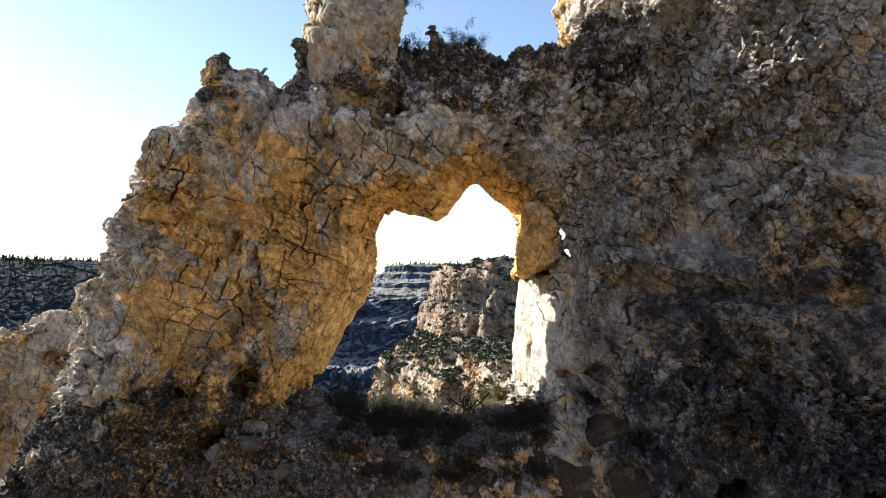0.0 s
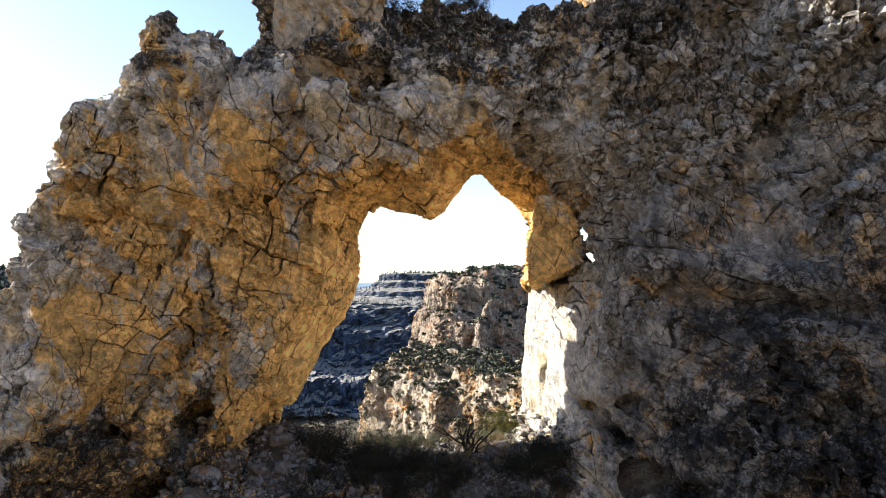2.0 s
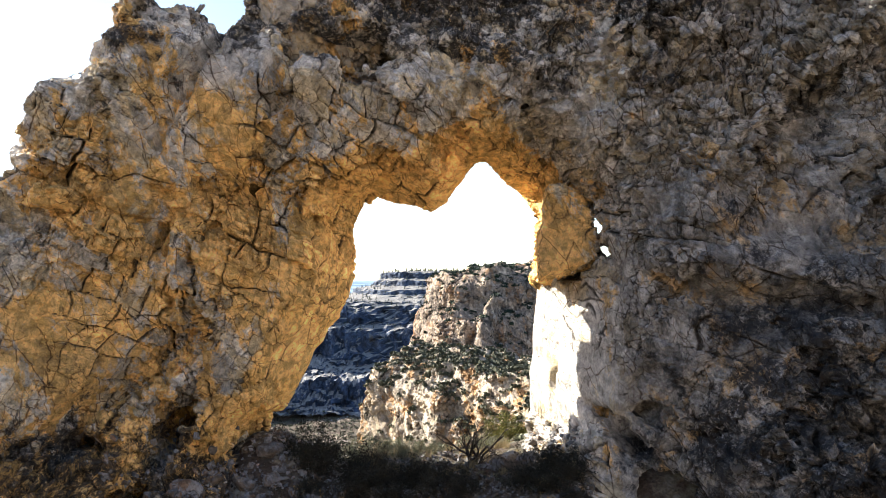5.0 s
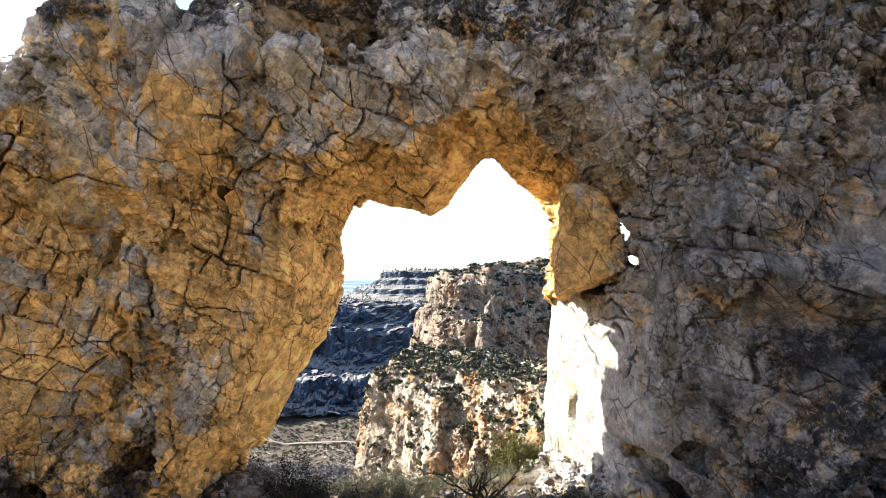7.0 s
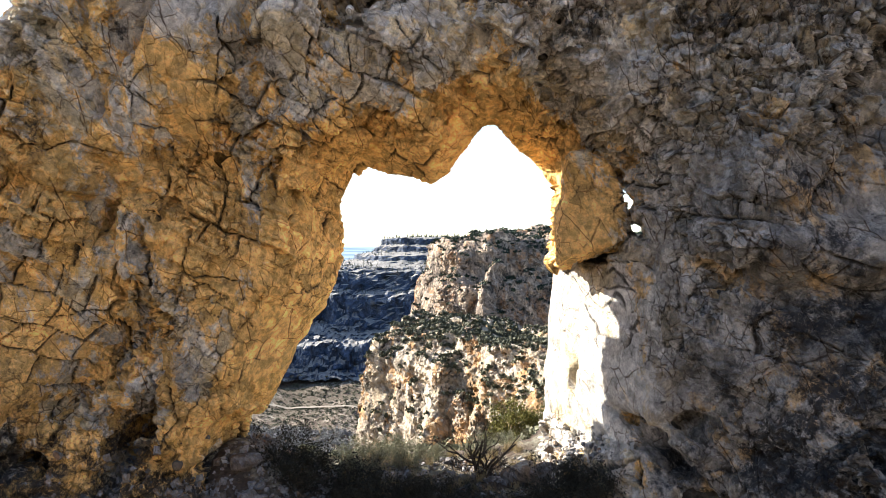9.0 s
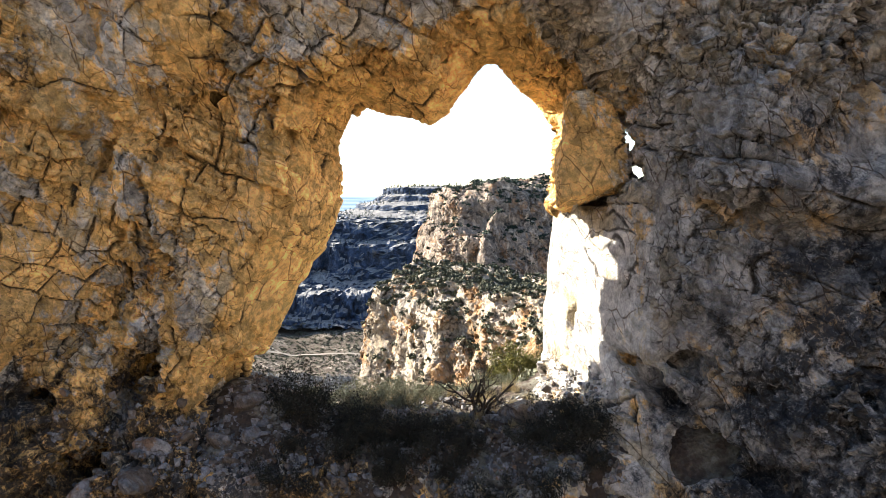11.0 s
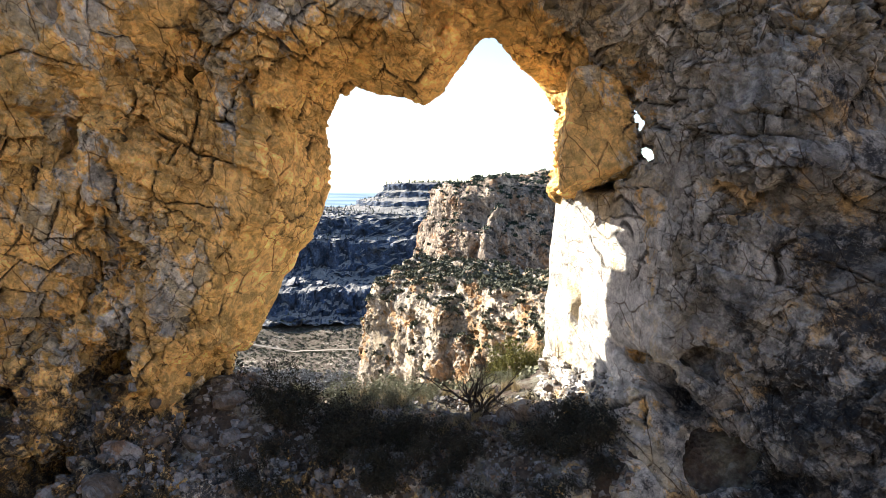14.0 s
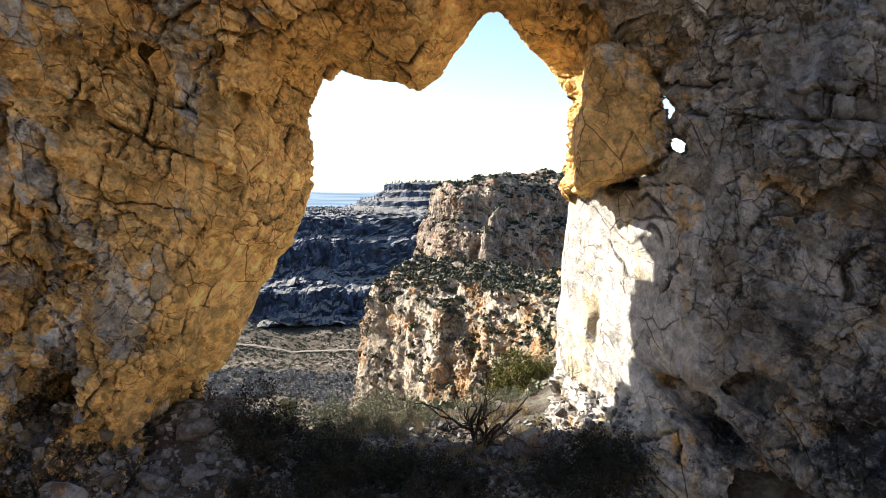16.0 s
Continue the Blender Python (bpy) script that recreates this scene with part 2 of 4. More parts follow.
        self.nodes, self.links = self.mat.node_tree.nodes, self.mat.node_tree.links
        self.bsdf = self.nodes["Principled BSDF"]
        self.place = self.nodes.new("ShaderNodeNewGeometry").outputs["Position"]

    def put(self, socket, value):
        if isinstance(value, bpy.types.NodeSocket):
            self.links.new(value, socket)
        else:
            socket.default_value = value

    def noise(self, scale, detail=6.0, rough=0.6, distort=0.0, stretch=None, where=None):
        n = self.nodes.new("ShaderNodeTexNoise")
        n.inputs["Scale"].default_value, n.inputs["Detail"].default_value = scale, detail
        n.inputs["Roughness"].default_value, n.inputs["Distortion"].default_value = rough, distort
        v = where or self.place
        if stretch:
            m = self.nodes.new("ShaderNodeMapping")
            m.inputs["Scale"].default_value = stretch
            self.links.new(v, m.inputs["Vector"])
            v = m.outputs[0]
        self.links.new(v, n.inputs["Vector"])
        return n.outputs["Fac"]

    def cells(self, scale, feature="F1", stretch=None, out="Distance"):
        n = self.nodes.new("ShaderNodeTexVoronoi")
        n.feature = feature
        n.inputs["Scale"].default_value = scale
        v = self.place
        if stretch:
            m = self.nodes.new("ShaderNodeMapping")
            m.inputs["Scale"].default_value = stretch
            self.links.new(v, m.inputs["Vector"])
            v = m.outputs[0]
        self.links.new(v, n.inputs["Vector"])
        return n.outputs[out]

    def math(self, op, a, b=0.0):
        n = self.nodes.new("ShaderNodeMath")
        n.operation = op
        self.put(n.inputs[0], a)
        self.put(n.inputs[1], b)
        return n.outputs[0]

    def ramp(self, value, low, high, to_low=0.0, to_high=1.0):
        n = self.nodes.new("ShaderNodeMapRange")
        n.interpolation_type = "SMOOTHSTEP"
        self.put(n.inputs["Value"], value)
        for key, x in (("From Min", low), ("From Max", high), ("To Min", to_low), ("To Max", to_high)):
            n.inputs[key].default_value = x
        return n.outputs["Result"]

    def axis(self, which):
        n = self.nodes.new("ShaderNodeSeparateXYZ")
        self.links.new(self.place, n.inputs[0])
        return n.outputs[which]

    def mix(self, share, a, b, kind="MIX"):
        n = self.nodes.new("ShaderNodeMix")
        n.data_type, n.blend_type = "RGBA", kind
        self.put(n.inputs["Factor"], share)
        self.put(n.inputs[6], (*a, 1) if isinstance(a, tuple) else a)
        self.put(n.inputs[7], (*b, 1) if isinstance(b, tuple) else b)
        return n.outputs[2]

    def bump(self, height, distance, strength=1.0, before=None):
        n = self.nodes.new("ShaderNodeBump")
        n.inputs["Strength"].default_value, n.inputs["Distance"].default_value = strength, distance
        self.links.new(height, n.inputs["Height"])
        if before:
            self.links.new(before, n.inputs["Normal"])
        return n.outputs["Normal"]

    def done(self, colour, rough=0.9, normal=None, gloss=0.25):
        self.put(self.bsdf.inputs["Base Color"], (*colour, 1) if isinstance(colour, tuple) else colour)
        self.put(self.bsdf.inputs["Roughness"], rough)
        self.bsdf.inputs["Specular IOR Level"].default_value = gloss
        if normal:
            self.links.new(normal, self.bsdf.inputs["Normal"])
        return self.mat


def limestone(name, tan, grey, ochre, lichen, ochre_level=0.5, lichen_level=0.5, unit=1.0, zoned=False, bench=None):
    """Weathered limestone. unit: metres to which the patterns are scaled. bench: the colour of scree that lies on level ledges."""
    m = Nodes(name)

    def point_value(key):
        n = m.nodes.new("ShaderNodeAttribute")
        n.attribute_name = key
        return n.outputs["Fac"]

    tint = point_value("tint")
    turn = m.nodes.new("ShaderNodeMapping")
    turn.inputs["Rotation"].default_value = (0, radians(25), 0)
    m.links.new(m.place, turn.inputs["Vector"])
    leaning = turn.outputs[0]
    # coordinates bent by a slow wave, so that cracks and chips do not run straight
    bend = m.nodes.new("ShaderNodeVectorMath")
    bend.operation = "MULTIPLY_ADD"
    wave = m.nodes.new("ShaderNodeTexNoise")
    wave.inputs["Scale"].default_value, wave.inputs["Detail"].default_value = 1.2 / unit, 7
    m.links.new(leaning, wave.inputs["Vector"])
    m.links.new(wave.outputs["Color"], bend.inputs[0])
    bend.inputs[1].default_value = (0.22 * unit, 0.22 * unit, 0.22 * unit)
    m.links.new(leaning, bend.inputs[2])
    bent = bend.outputs[0]
    patch = m.noise(0.7 / unit, 10, 0.72, 0.3, (1.3, 1.3, 0.7), leaning)
    stain = m.noise(0.38 / unit, 10, 0.73, 0.35, (1.2, 1.2, 0.6), leaning)
    mottle = m.noise(3.2 / unit, 12, 0.8, 0.3)
    grain = m.noise(13.0 / unit, 8, 0.78)
    speck = m.noise(6.0 / unit, 12, 0.85, 0.5)
    pepper = m.noise(20.0 / unit, 6, 0.75, 0.3)
    zone = m.noise(0.75 / unit, 10, 0.78, 0.3)
    # each block weathers to its own shade, from grey to tan
    colour = m.mix(m.ramp(m.math("ADD", patch, m.math("MULTIPLY", tint, 0.16)), 0.5, 0.57), tan, grey)
    ochre_at = m.math("ADD", stain, m.math("MULTIPLY", tint, 0.1))
    lichen_at = zone
    bounce_tint = point_value("bounce_tint") if zoned else None
    if zoned:
        # ochre runs through the leg and the underside; lichen spots the top and the side wall; dark spots thicken
        # towards the foot
        side = m.math("ADD", m.ramp(m.axis("X"), -7.0, 5.0, 0.03, -0.05), m.ramp(m.axis("X"), -12.8, -10.6, -0.3, 0.0))
        low = m.ramp(m.axis("Z"), 8.5, 13.5, 0.03, -0.06)
        ochre_at = m.math("ADD", m.math("ADD", m.math("ADD", ochre_at, side), low), m.math("MULTIPLY", bounce_tint, 0.2))
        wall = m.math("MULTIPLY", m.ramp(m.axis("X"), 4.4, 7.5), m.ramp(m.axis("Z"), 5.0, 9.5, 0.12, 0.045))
        high = m.math("MULTIPLY", m.ramp(m.axis("Z"), 11.0, 14.5, 0.0, 0.16), m.ramp(m.axis("X"), 5.0, 9.0, 1.0, -0.4))
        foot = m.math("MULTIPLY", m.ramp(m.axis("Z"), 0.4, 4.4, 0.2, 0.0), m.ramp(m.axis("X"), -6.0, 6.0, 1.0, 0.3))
        lichen_at = m.math("SUBTRACT", m.math("ADD", m.math("ADD", zone, wall), m.math("ADD", high, foot)), m.math("MULTIPLY", m.math("ABSOLUTE", bounce_tint), 0.3))
    colour = m.mix(m.math("MULTIPLY", m.ramp(ochre_at, 0.67 - 0.25 * ochre_level, 0.73 - 0.25 * ochre_level), 0.88), colour, ochre)
    if zoned:
        # the side wall is greyer, weathered stone, and its colour is dimmed for less light
        wall_dim = m.math("MULTIPLY", m.ramp(m.axis("X"), 3.9, 6.0), m.ramp(m.axis("Z"), 7.5, 11.0, 1.0, 0.55))
        colour = m.mix(m.math("MULTIPLY", wall_dim, m.ramp(patch, 0.42, 0.56, 0.95, 0.55)), colour, (0.155, 0.156, 0.162))
        # light bounced into the throat is put into the stone's colour as a paler tone
        colour = m.mix(1.0, colour, m.ramp(bounce_tint, 0.0, 1.0, 0.9, 1.12), "MULTIPLY")
    colour = m.mix(1.0, colour, m.ramp(tint, 0.0, 1.0, 0.72, 1.2), "MULTIPLY")
    colour = m.mix(1.0, colour, m.ramp(mottle, 0.36, 0.64, *((0.62, 1.4) if zoned else (0.7, 1.25))), "MULTIPLY")
    # pale flakes where the skin has scaled off
    flake = m.math("MULTIPLY", m.ramp(speck, 0.57, 0.62), m.ramp(zone, 0.4, 0.52, *((0.5, 0.1) if zoned else (0.15, 0.0))))
    colour = m.mix(flake, colour, m.mix(0.5, grey, (0.75, 0.72, 0.66)))
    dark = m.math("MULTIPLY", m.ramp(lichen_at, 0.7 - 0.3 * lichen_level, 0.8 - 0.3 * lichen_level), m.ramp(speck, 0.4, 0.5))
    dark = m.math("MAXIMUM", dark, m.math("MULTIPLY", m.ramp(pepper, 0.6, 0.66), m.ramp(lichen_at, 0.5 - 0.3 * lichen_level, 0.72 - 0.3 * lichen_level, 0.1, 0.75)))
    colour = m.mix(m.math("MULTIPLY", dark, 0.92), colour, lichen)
    # dark soil in the joints, with the shade of deep crevices put into the same colour
    joint_dark = m.math("MULTIPLY", m.ramp(point_value("soil_shade"), 0.15, 0.75), m.ramp(speck, 0.36, 0.55, 0.5, 0.95))
    colour = m.mix(joint_dark, colour, m.mix(0.35, (0.035, 0.03, 0.026), ochre, "MULTIPLY"))
    if bench:
        level = m.nodes.new("ShaderNodeNewGeometry")
        upward = m.nodes.new("ShaderNodeSeparateXYZ")
        m.links.new(level.outputs["True Normal"], upward.inputs[0])
        scree = m.math("MULTIPLY", m.ramp(upward.outputs["Z"], 0.62, 0.84), m.ramp(mottle, 0.35, 0.55, 0.35, 1.0))
        colour = m.mix(scree, colour, bench)
    plain, m.place = m.place, bent
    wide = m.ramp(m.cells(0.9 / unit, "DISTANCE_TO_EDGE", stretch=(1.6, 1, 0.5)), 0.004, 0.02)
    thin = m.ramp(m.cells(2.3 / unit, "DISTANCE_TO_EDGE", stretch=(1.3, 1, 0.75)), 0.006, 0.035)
    chips = m.cells(5.2 / unit, stretch=(1.2, 1, 0.8), out="Color")
    slabs = m.cells(2.3 / unit, stretch=(1.3, 1, 0.75), out="Color")
    m.place = plain
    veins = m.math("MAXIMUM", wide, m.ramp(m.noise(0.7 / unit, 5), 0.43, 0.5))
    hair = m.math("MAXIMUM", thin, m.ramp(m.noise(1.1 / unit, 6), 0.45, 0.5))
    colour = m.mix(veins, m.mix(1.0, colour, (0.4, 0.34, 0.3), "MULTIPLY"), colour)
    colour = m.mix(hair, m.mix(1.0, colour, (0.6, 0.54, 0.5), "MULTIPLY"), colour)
    height = m.math("ADD", m.math("MULTIPLY", grain, 0.3), m.math("ADD", m.math("MULTIPLY", mottle, 0.7), m.math("MULTIPLY", m.math("ADD", veins, hair), 0.22)))
    for cell, share in ((chips, 0.16), (slabs, 0.22)):
        one = m.nodes.new("ShaderNodeSeparateColor")
        m.links.new(cell, one.inputs[0])
        height = m.math("ADD", height, m.math("MULTIPLY", one.outputs[0], share))
        colour = m.mix(1.0, colour, m.ramp(one.outputs[1], 0.0, 1.0, 0.84, 1.12), "MULTIPLY")
    normal = m.bump(height, (0.16 if zoned else 0.09) * unit, 1.0)
    return m.done(colour, m.ramp(grain, 0.2, 0.8, 0.8, 0.97), normal, 0.2)


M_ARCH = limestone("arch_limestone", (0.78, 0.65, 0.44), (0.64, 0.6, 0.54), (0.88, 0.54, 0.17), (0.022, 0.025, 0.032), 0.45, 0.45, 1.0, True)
M_CLIFF = limestone("cliff_limestone", (0.44, 0.35, 0.24), (0.38, 0.32, 0.25), (0.34, 0.19, 0.08), (0.035, 0.035, 0.026), 0.4, 0.52, 2.6)
M_SHADED_TALL = limestone("shaded_tall_limestone", (0.5, 0.38, 0.27), (0.24, 0.19, 0.15), (0.3, 0.17, 0.09), (0.016, 0.016, 0.013), 0.35, 0.62, 5.0)
M_HAZED_MESA = limestone("hazed_mesa_limestone", (0.1, 0.12, 0.165), (0.05, 0.072, 0.12), (0.13, 0.13, 0.13), (0.012, 0.024, 0.046), 0.15, 0.8, 8.0, bench=(0.24, 0.23, 0.215))
M_SPIRE = limestone("spire_limestone", (0.56, 0.45, 0.3), (0.46, 0.42, 0.36), (0.5, 0.31, 0.12), (0.06, 0.06, 0.055), 0.35, 0.25, 1.0)
M_STONE = limestone("loose_stone", (0.17, 0.135, 0.105), (0.2, 0.195, 0.195), (0.17, 0.1, 0.055), (0.04, 0.04, 0.04), 0.25, 0.45, 0.35)


def ground_material():
    m = Nodes("stony_ground")
    large = m.noise(0.04, 8, 0.62, 0.5)
    mid = m.noise(0.9, 8, 0.65)
    fine = m.noise(9.0, 9, 0.7)
    pebble = m.cells(7.0, out="Color")
    tint = m.nodes.new("ShaderNodeSeparateColor")
    m.links.new(pebble, tint.inputs[0])
    soil_shade = m.mix(m.ramp(mid, 0.35, 0.65), (0.27, 0.225, 0.17), (0.42, 0.365, 0.29))
    soil_shade = m.mix(m.ramp(tint.outputs[0], 0.62, 0.75), soil_shade, (0.48, 0.45, 0.4))
    soil_shade = m.mix(m.math("MULTIPLY", m.ramp(large, 0.38, 0.54), 0.85), soil_shade, (0.12, 0.115, 0.085))
    litter = m.noise(0.5, 8, 0.7, 0.4)
    soil_shade = m.mix(m.math("MULTIPLY", m.ramp(litter, 0.42, 0.52), 0.9), soil_shade, (0.075, 0.052, 0.04))
    soil_shade = m.mix(m.ramp(fine, 0.35, 0.7), m.mix(1.0, soil_shade, (0.6, 0.58, 0.55), "MULTIPLY"), soil_shade)
    return m.done(soil_shade, 0.95, m.bump(m.math("ADD", fine, m.math("MULTIPLY", m.cells(9.0), 0.8)), 0.08, 0.8), 0.15)


M_GROUND = ground_material()


def forest_material():
    m = Nodes("far_forest")
    crowns = m.noise(0.25, 8, 0.75)
    glade = m.noise(0.02, 7, 0.6)
    colour = m.mix(m.ramp(crowns, 0.35, 0.65), (0.01, 0.016, 0.026), (0.03, 0.04, 0.055))
    colour = m.mix(m.ramp(glade, 0.64, 0.72), colour, (0.16, 0.16, 0.15))
    return m.done(colour, 0.95, m.bump(crowns, 3.0, 1.0), 0.1)


M_FOREST = forest_material()


# ---- the arch ----
LEFT_AND_TOP = [(-16.5, -4), (-14.3, 1.2), (-13.2, 4.8), (-12.9, 6.4), (-12.2, 8.0), (-11.5, 9.3), (-11.2, 10.6), (-10.5, 11.8), (-9.9, 12.2), (-9.1, 13.2),
                (-8.5, 14.7), (-7.0, 14.7), (-6.6, 14.1), (-6.0, 14.9), (-5.3, 15.9), (-3.4, 16.1), (-2.0, 15.9), (-0.5, 16.6), (0.0, 15.8), (1.9, 15.9), (2.6, 15.5),
                (3.8, 15.8), (4.5, 15.5), (6.6, 16.0), (7.8, 16.9), (8.5, 18.4), (9.6, 20.5), (13.0, 21.6), (20.0, 19.5), (23.0, 8.0), (24.0, -4)]
OPENING = [(-6.0, 1.5), (-5.67, 2.08), (-5.16, 2.29), (-4.72, 3.13), (-4.28, 4.14), (-3.60, 5.13), (-3.18, 6.11), (-2.97, 6.76), (-2.91, 7.56), (-2.95, 8.36), (-2.75, 8.95), (-2.25, 9.2),
           (-1.5, 9.2), (-0.95, 9.1), (-0.6, 8.82), (-0.35, 8.9), (0.1, 9.15), (0.3, 9.5), (0.72, 9.95), (0.95, 10.2), (1.28, 10.3), (1.62, 10.12), (2.15, 9.85),
           (2.55, 9.6), (2.95, 9.3), (3.3, 8.9), (3.35, 8.2), (3.3, 6.4), (3.1, 5.0), (3.05, 3.6), (3.0, 2.6), (3.0, 1.7), (2.8, 0.8), (2.7, 0.4), (-6.0, 0.4)]
FRONT_X = [-16, -13.6, -11.4, -9.5, -7, -4.5, -2, 1, 4, 6, 8, 11, 15, 24]
FRONT_Z = [-3, 0, 1.7, 4, 8, 12, 16, 21]
FRONT_Y = [
    [22.0, 21.0, 20.8, 21.6, 22.0, 22.3, 22.6, 22.6, 22.3, 21.6, 20.6, 19.6, 19.0, 18.4],
    [23.5, 22.0, 21.8, 22.8, 23.6, 23.6, 23.8, 23.8, 23.6, 22.9, 21.6, 20.4, 19.6, 19.0],
    [25.5, 23.2, 22.3, 23.9, 25.3, 26.0, 26.4, 26.4, 25.4, 23.5, 21.9, 20.8, 19.9, 19.2],
    [27.5, 24.3, 22.6, 24.6, 25.6, 26.0, 26.5, 26.5, 25.5, 24.0, 22.2, 21.2, 20.3, 19.5],
    [27.0, 24.5, 22.8, 23.5, 25.1, 25.3, 25.5, 25.4, 25.0, 23.2, 22.7, 21.5, 20.7, 19.8],
    [27.0, 24.5, 22.8, 23.2, 23.8, 24.0, 24.1, 24.3, 24.0, 23.4, 23.0, 21.9, 21.2, 20.2],
    [28.0, 25.5, 24.0, 24.2, 24.6, 25.6, 25.6, 25.6, 25.0, 24.0, 23.4, 22.4, 21.7, 21.0],
    [28.0, 26.0, 26.0, 26.0, 26.5, 27.0, 27.0, 27.0, 26.5, 25.0, 24.4, 23.2, 22.6, 22.0],
]
# long cracks across the face, as (width, depth, line)
CRACKS = [
    (0.2, 0.9, [(-6.3, 14.3), (-6.45, 13.2), (-6.9, 12.4), (-7.1, 11.9), (-7.5, 11.4), (-7.9, 10.3)]),
    (0.2, 0.9, [(-4.2, 13.6), (-4.25, 12.8), (-4.6, 12.4), (-4.5, 11.7), (-4.85, 11.3)]),
    (0.34, 1.2, [(-12.2, 1.6), (-10.7, 2.3), (-9.6, 3.0), (-8.6, 3.8), (-7.9, 4.9)]),
    (0.26, 0.5, [(-7.3, 5.0), (-7.1, 3.6), (-7.2, 2.3), (-6.6, 1.4)]),
    (0.14, 0.5, [(-7.1, 9.3), (-7.0, 8.2), (-7.25, 7.3), (-7.1, 5.6), (-7.6, 3.9)]),
    (0.12, 0.45, [(-7.95, 8.2), (-7.85, 6.9), (-7.9, 5.2)]),
    (0.12, 0.35, [(-2.9, 10.0), (-2.4, 9.4), (-1.4, 9.7), (-0.4, 10.4), (0.6, 11.0)]),
    (0.16, 0.4, [(8.0, 9.6), (9.4, 11.7), (10.4, 12.5), (12.2, 13.4)]),
]
# finer cracks, as (width, depth, line)
FINE_CRACKS = [
    (0.1, 0.5, [(-6.59, 13.09), (-6.69, 12.70), (-6.96, 12.05), (-7.05, 11.53), (-7.27, 11.07), (-7.52, 10.68)]),
    (0.1, 0.5, [(-4.96, 12.37), (-4.84, 11.57), (-4.87, 10.98), (-5.19, 10.59)]),
    (0.05, 0.2, [(-7.00, 10.64), (-6.66, 10.24), (-6.10, 10.27), (-5.60, 10.12)]),
    (0.04, 0.15, [(-7.80, 10.06), (-6.63, 9.85), (-5.90, 9.98)]),
    (0.07, 0.35, [(-6.71, 9.38), (-6.90, 8.26), (-7.09, 7.43), (-7.18, 6.46), (-7.63, 6.18)]),
    (0.09, 0.45, [(-8.07, 7.99), (-8.01, 7.01), (-7.93, 6.18), (-8.00, 5.07), (-8.06, 4.38)]),
    (0.12, 0.6, [(-7.84, 4.45), (-8.10, 3.78), (-8.90, 2.98), (-9.97, 2.30), (-10.51, 1.97)]),
    (0.05, 0.25, [(-6.13, 7.43), (-6.18, 6.39), (-5.32, 5.90), (-4.75, 5.07)]),
    (0.06, 0.3, [(-7.44, 6.17), (-7.26, 5.34), (-7.29, 4.23)]),
    (0.05, 0.2, [(-5.06, 9.39), (-5.19, 8.69), (-4.90, 7.71)]),
    (0.08, 0.35, [(-4.15, 9.35), (-3.27, 9.65), (-2.68, 9.28), (-2.09, 8.91)]),
    (0.05, 0.2, [(-3.52, 10.79), (-2.97, 10.38), (-3.04, 9.71)]),
    (0.07, 0.3, [(-2.39, 11.92), (-2.72, 11.25), (-2.51, 10.58), (-1.85, 10.18)]),
    (0.05, 0.25, [(-2.82, 8.47), (-3.25, 7.45), (-3.61, 6.43), (-4.11, 5.56)]),
    (0.06, 0.3, [(-3.20, 8.88), (-3.62, 7.87), (-3.97, 6.87), (-4.46, 5.87), (-5.02, 5.02)]),
    (0.05, 0.25, [(-7.23, 4.90), (-6.38, 5.04), (-5.38, 4.76)]),
    (0.04, 0.2, [(-10.62, 5.65), (-9.79, 5.38), (-8.01, 5.53)]),
    (0.07, 0.3, [(-1.06, 12.28), (-0.53, 11.48), (0.26, 11.08), (1.04, 11.07), (1.56, 10.68)]),
    (0.06, 0.25, [(0.25, 10.78), (0.79, 10.51), (1.19, 10.10)]),
    (0.08, 0.35, [(2.80, 10.09), (3.55, 9.19), (4.68, 8.56), (5.30, 8.50)]),
    (0.09, 0.4, [(4.59, 8.25), (5.29, 7.89), (6.24, 7.71), (7.06, 7.53), (7.42, 7.89)]),
    (0.05, 0.3, [(5.38, 6.66), (5.49, 5.77), (5.35, 4.76)]),
    (0.05, 0.25, [(4.42, 6.90), (4.67, 5.70), (4.46, 4.37)]),
    (0.07, 0.35, [(6.31, 7.06), (7.66, 6.95), (8.88, 6.56)]),
    (0.07, 0.3, [(8.01, 9.87), (8.50, 11.06), (9.22, 12.24)]),
    (0.06, 0.3, [(2.81, 12.15), (3.33, 12.67), (4.48, 13.18)]),
    (0.05, 0.2, [(-9.24, 9.20), (-8.46, 9.46), (-7.42, 9.20)]),
    (0.08, 0.4, [(-6.75, 2.19), (-6.34, 2.81), (-6.85, 3.92), (-6.79, 4.48)]),
    (0.04, 0.2, [(-6.28, 6.39), (-5.43, 6.32), (-4.59, 6.16)]),
    (0.04, 0.2, [(-6.44, 5.62), (-5.60, 5.48), (-5.04, 5.63)]),
]
# hollows in the face: x, z, radius across, radius up, depth
HOLLOWS = [
    (-2.7, 13.3, 1.0, 0.45, 1.5), (-1.9, 12.9, 0.7, 0.25, 1.0),
    (6.6, -0.5, 0.6, 0.6, 1.2), (9.4, -0.4, 0.4, 0.6, 1.0), (10.4, 3.2, 0.9, 0.7, 0.5),
    (12.8, -0.2, 0.4, 0.5, 1.0), (8.6, 14.6, 0.9, 1.8, 0.7), (9.3, 10.8, 0.5, 1.2, 0.5), (-9.9, 1.9, 0.6, 0.35, 1.3), (-7.75, 1.9, 0.32, 0.45, 1.3), (-8.6, 0.1, 0.5, 0.6, 1.2),
    (-8.0, 7.9, 0.35, 0.7, 0.45), (-7.4, 2.9, 0.5, 0.3, 0.4), (3.75, 7.4, 0.5, 0.4, 0.6),
]


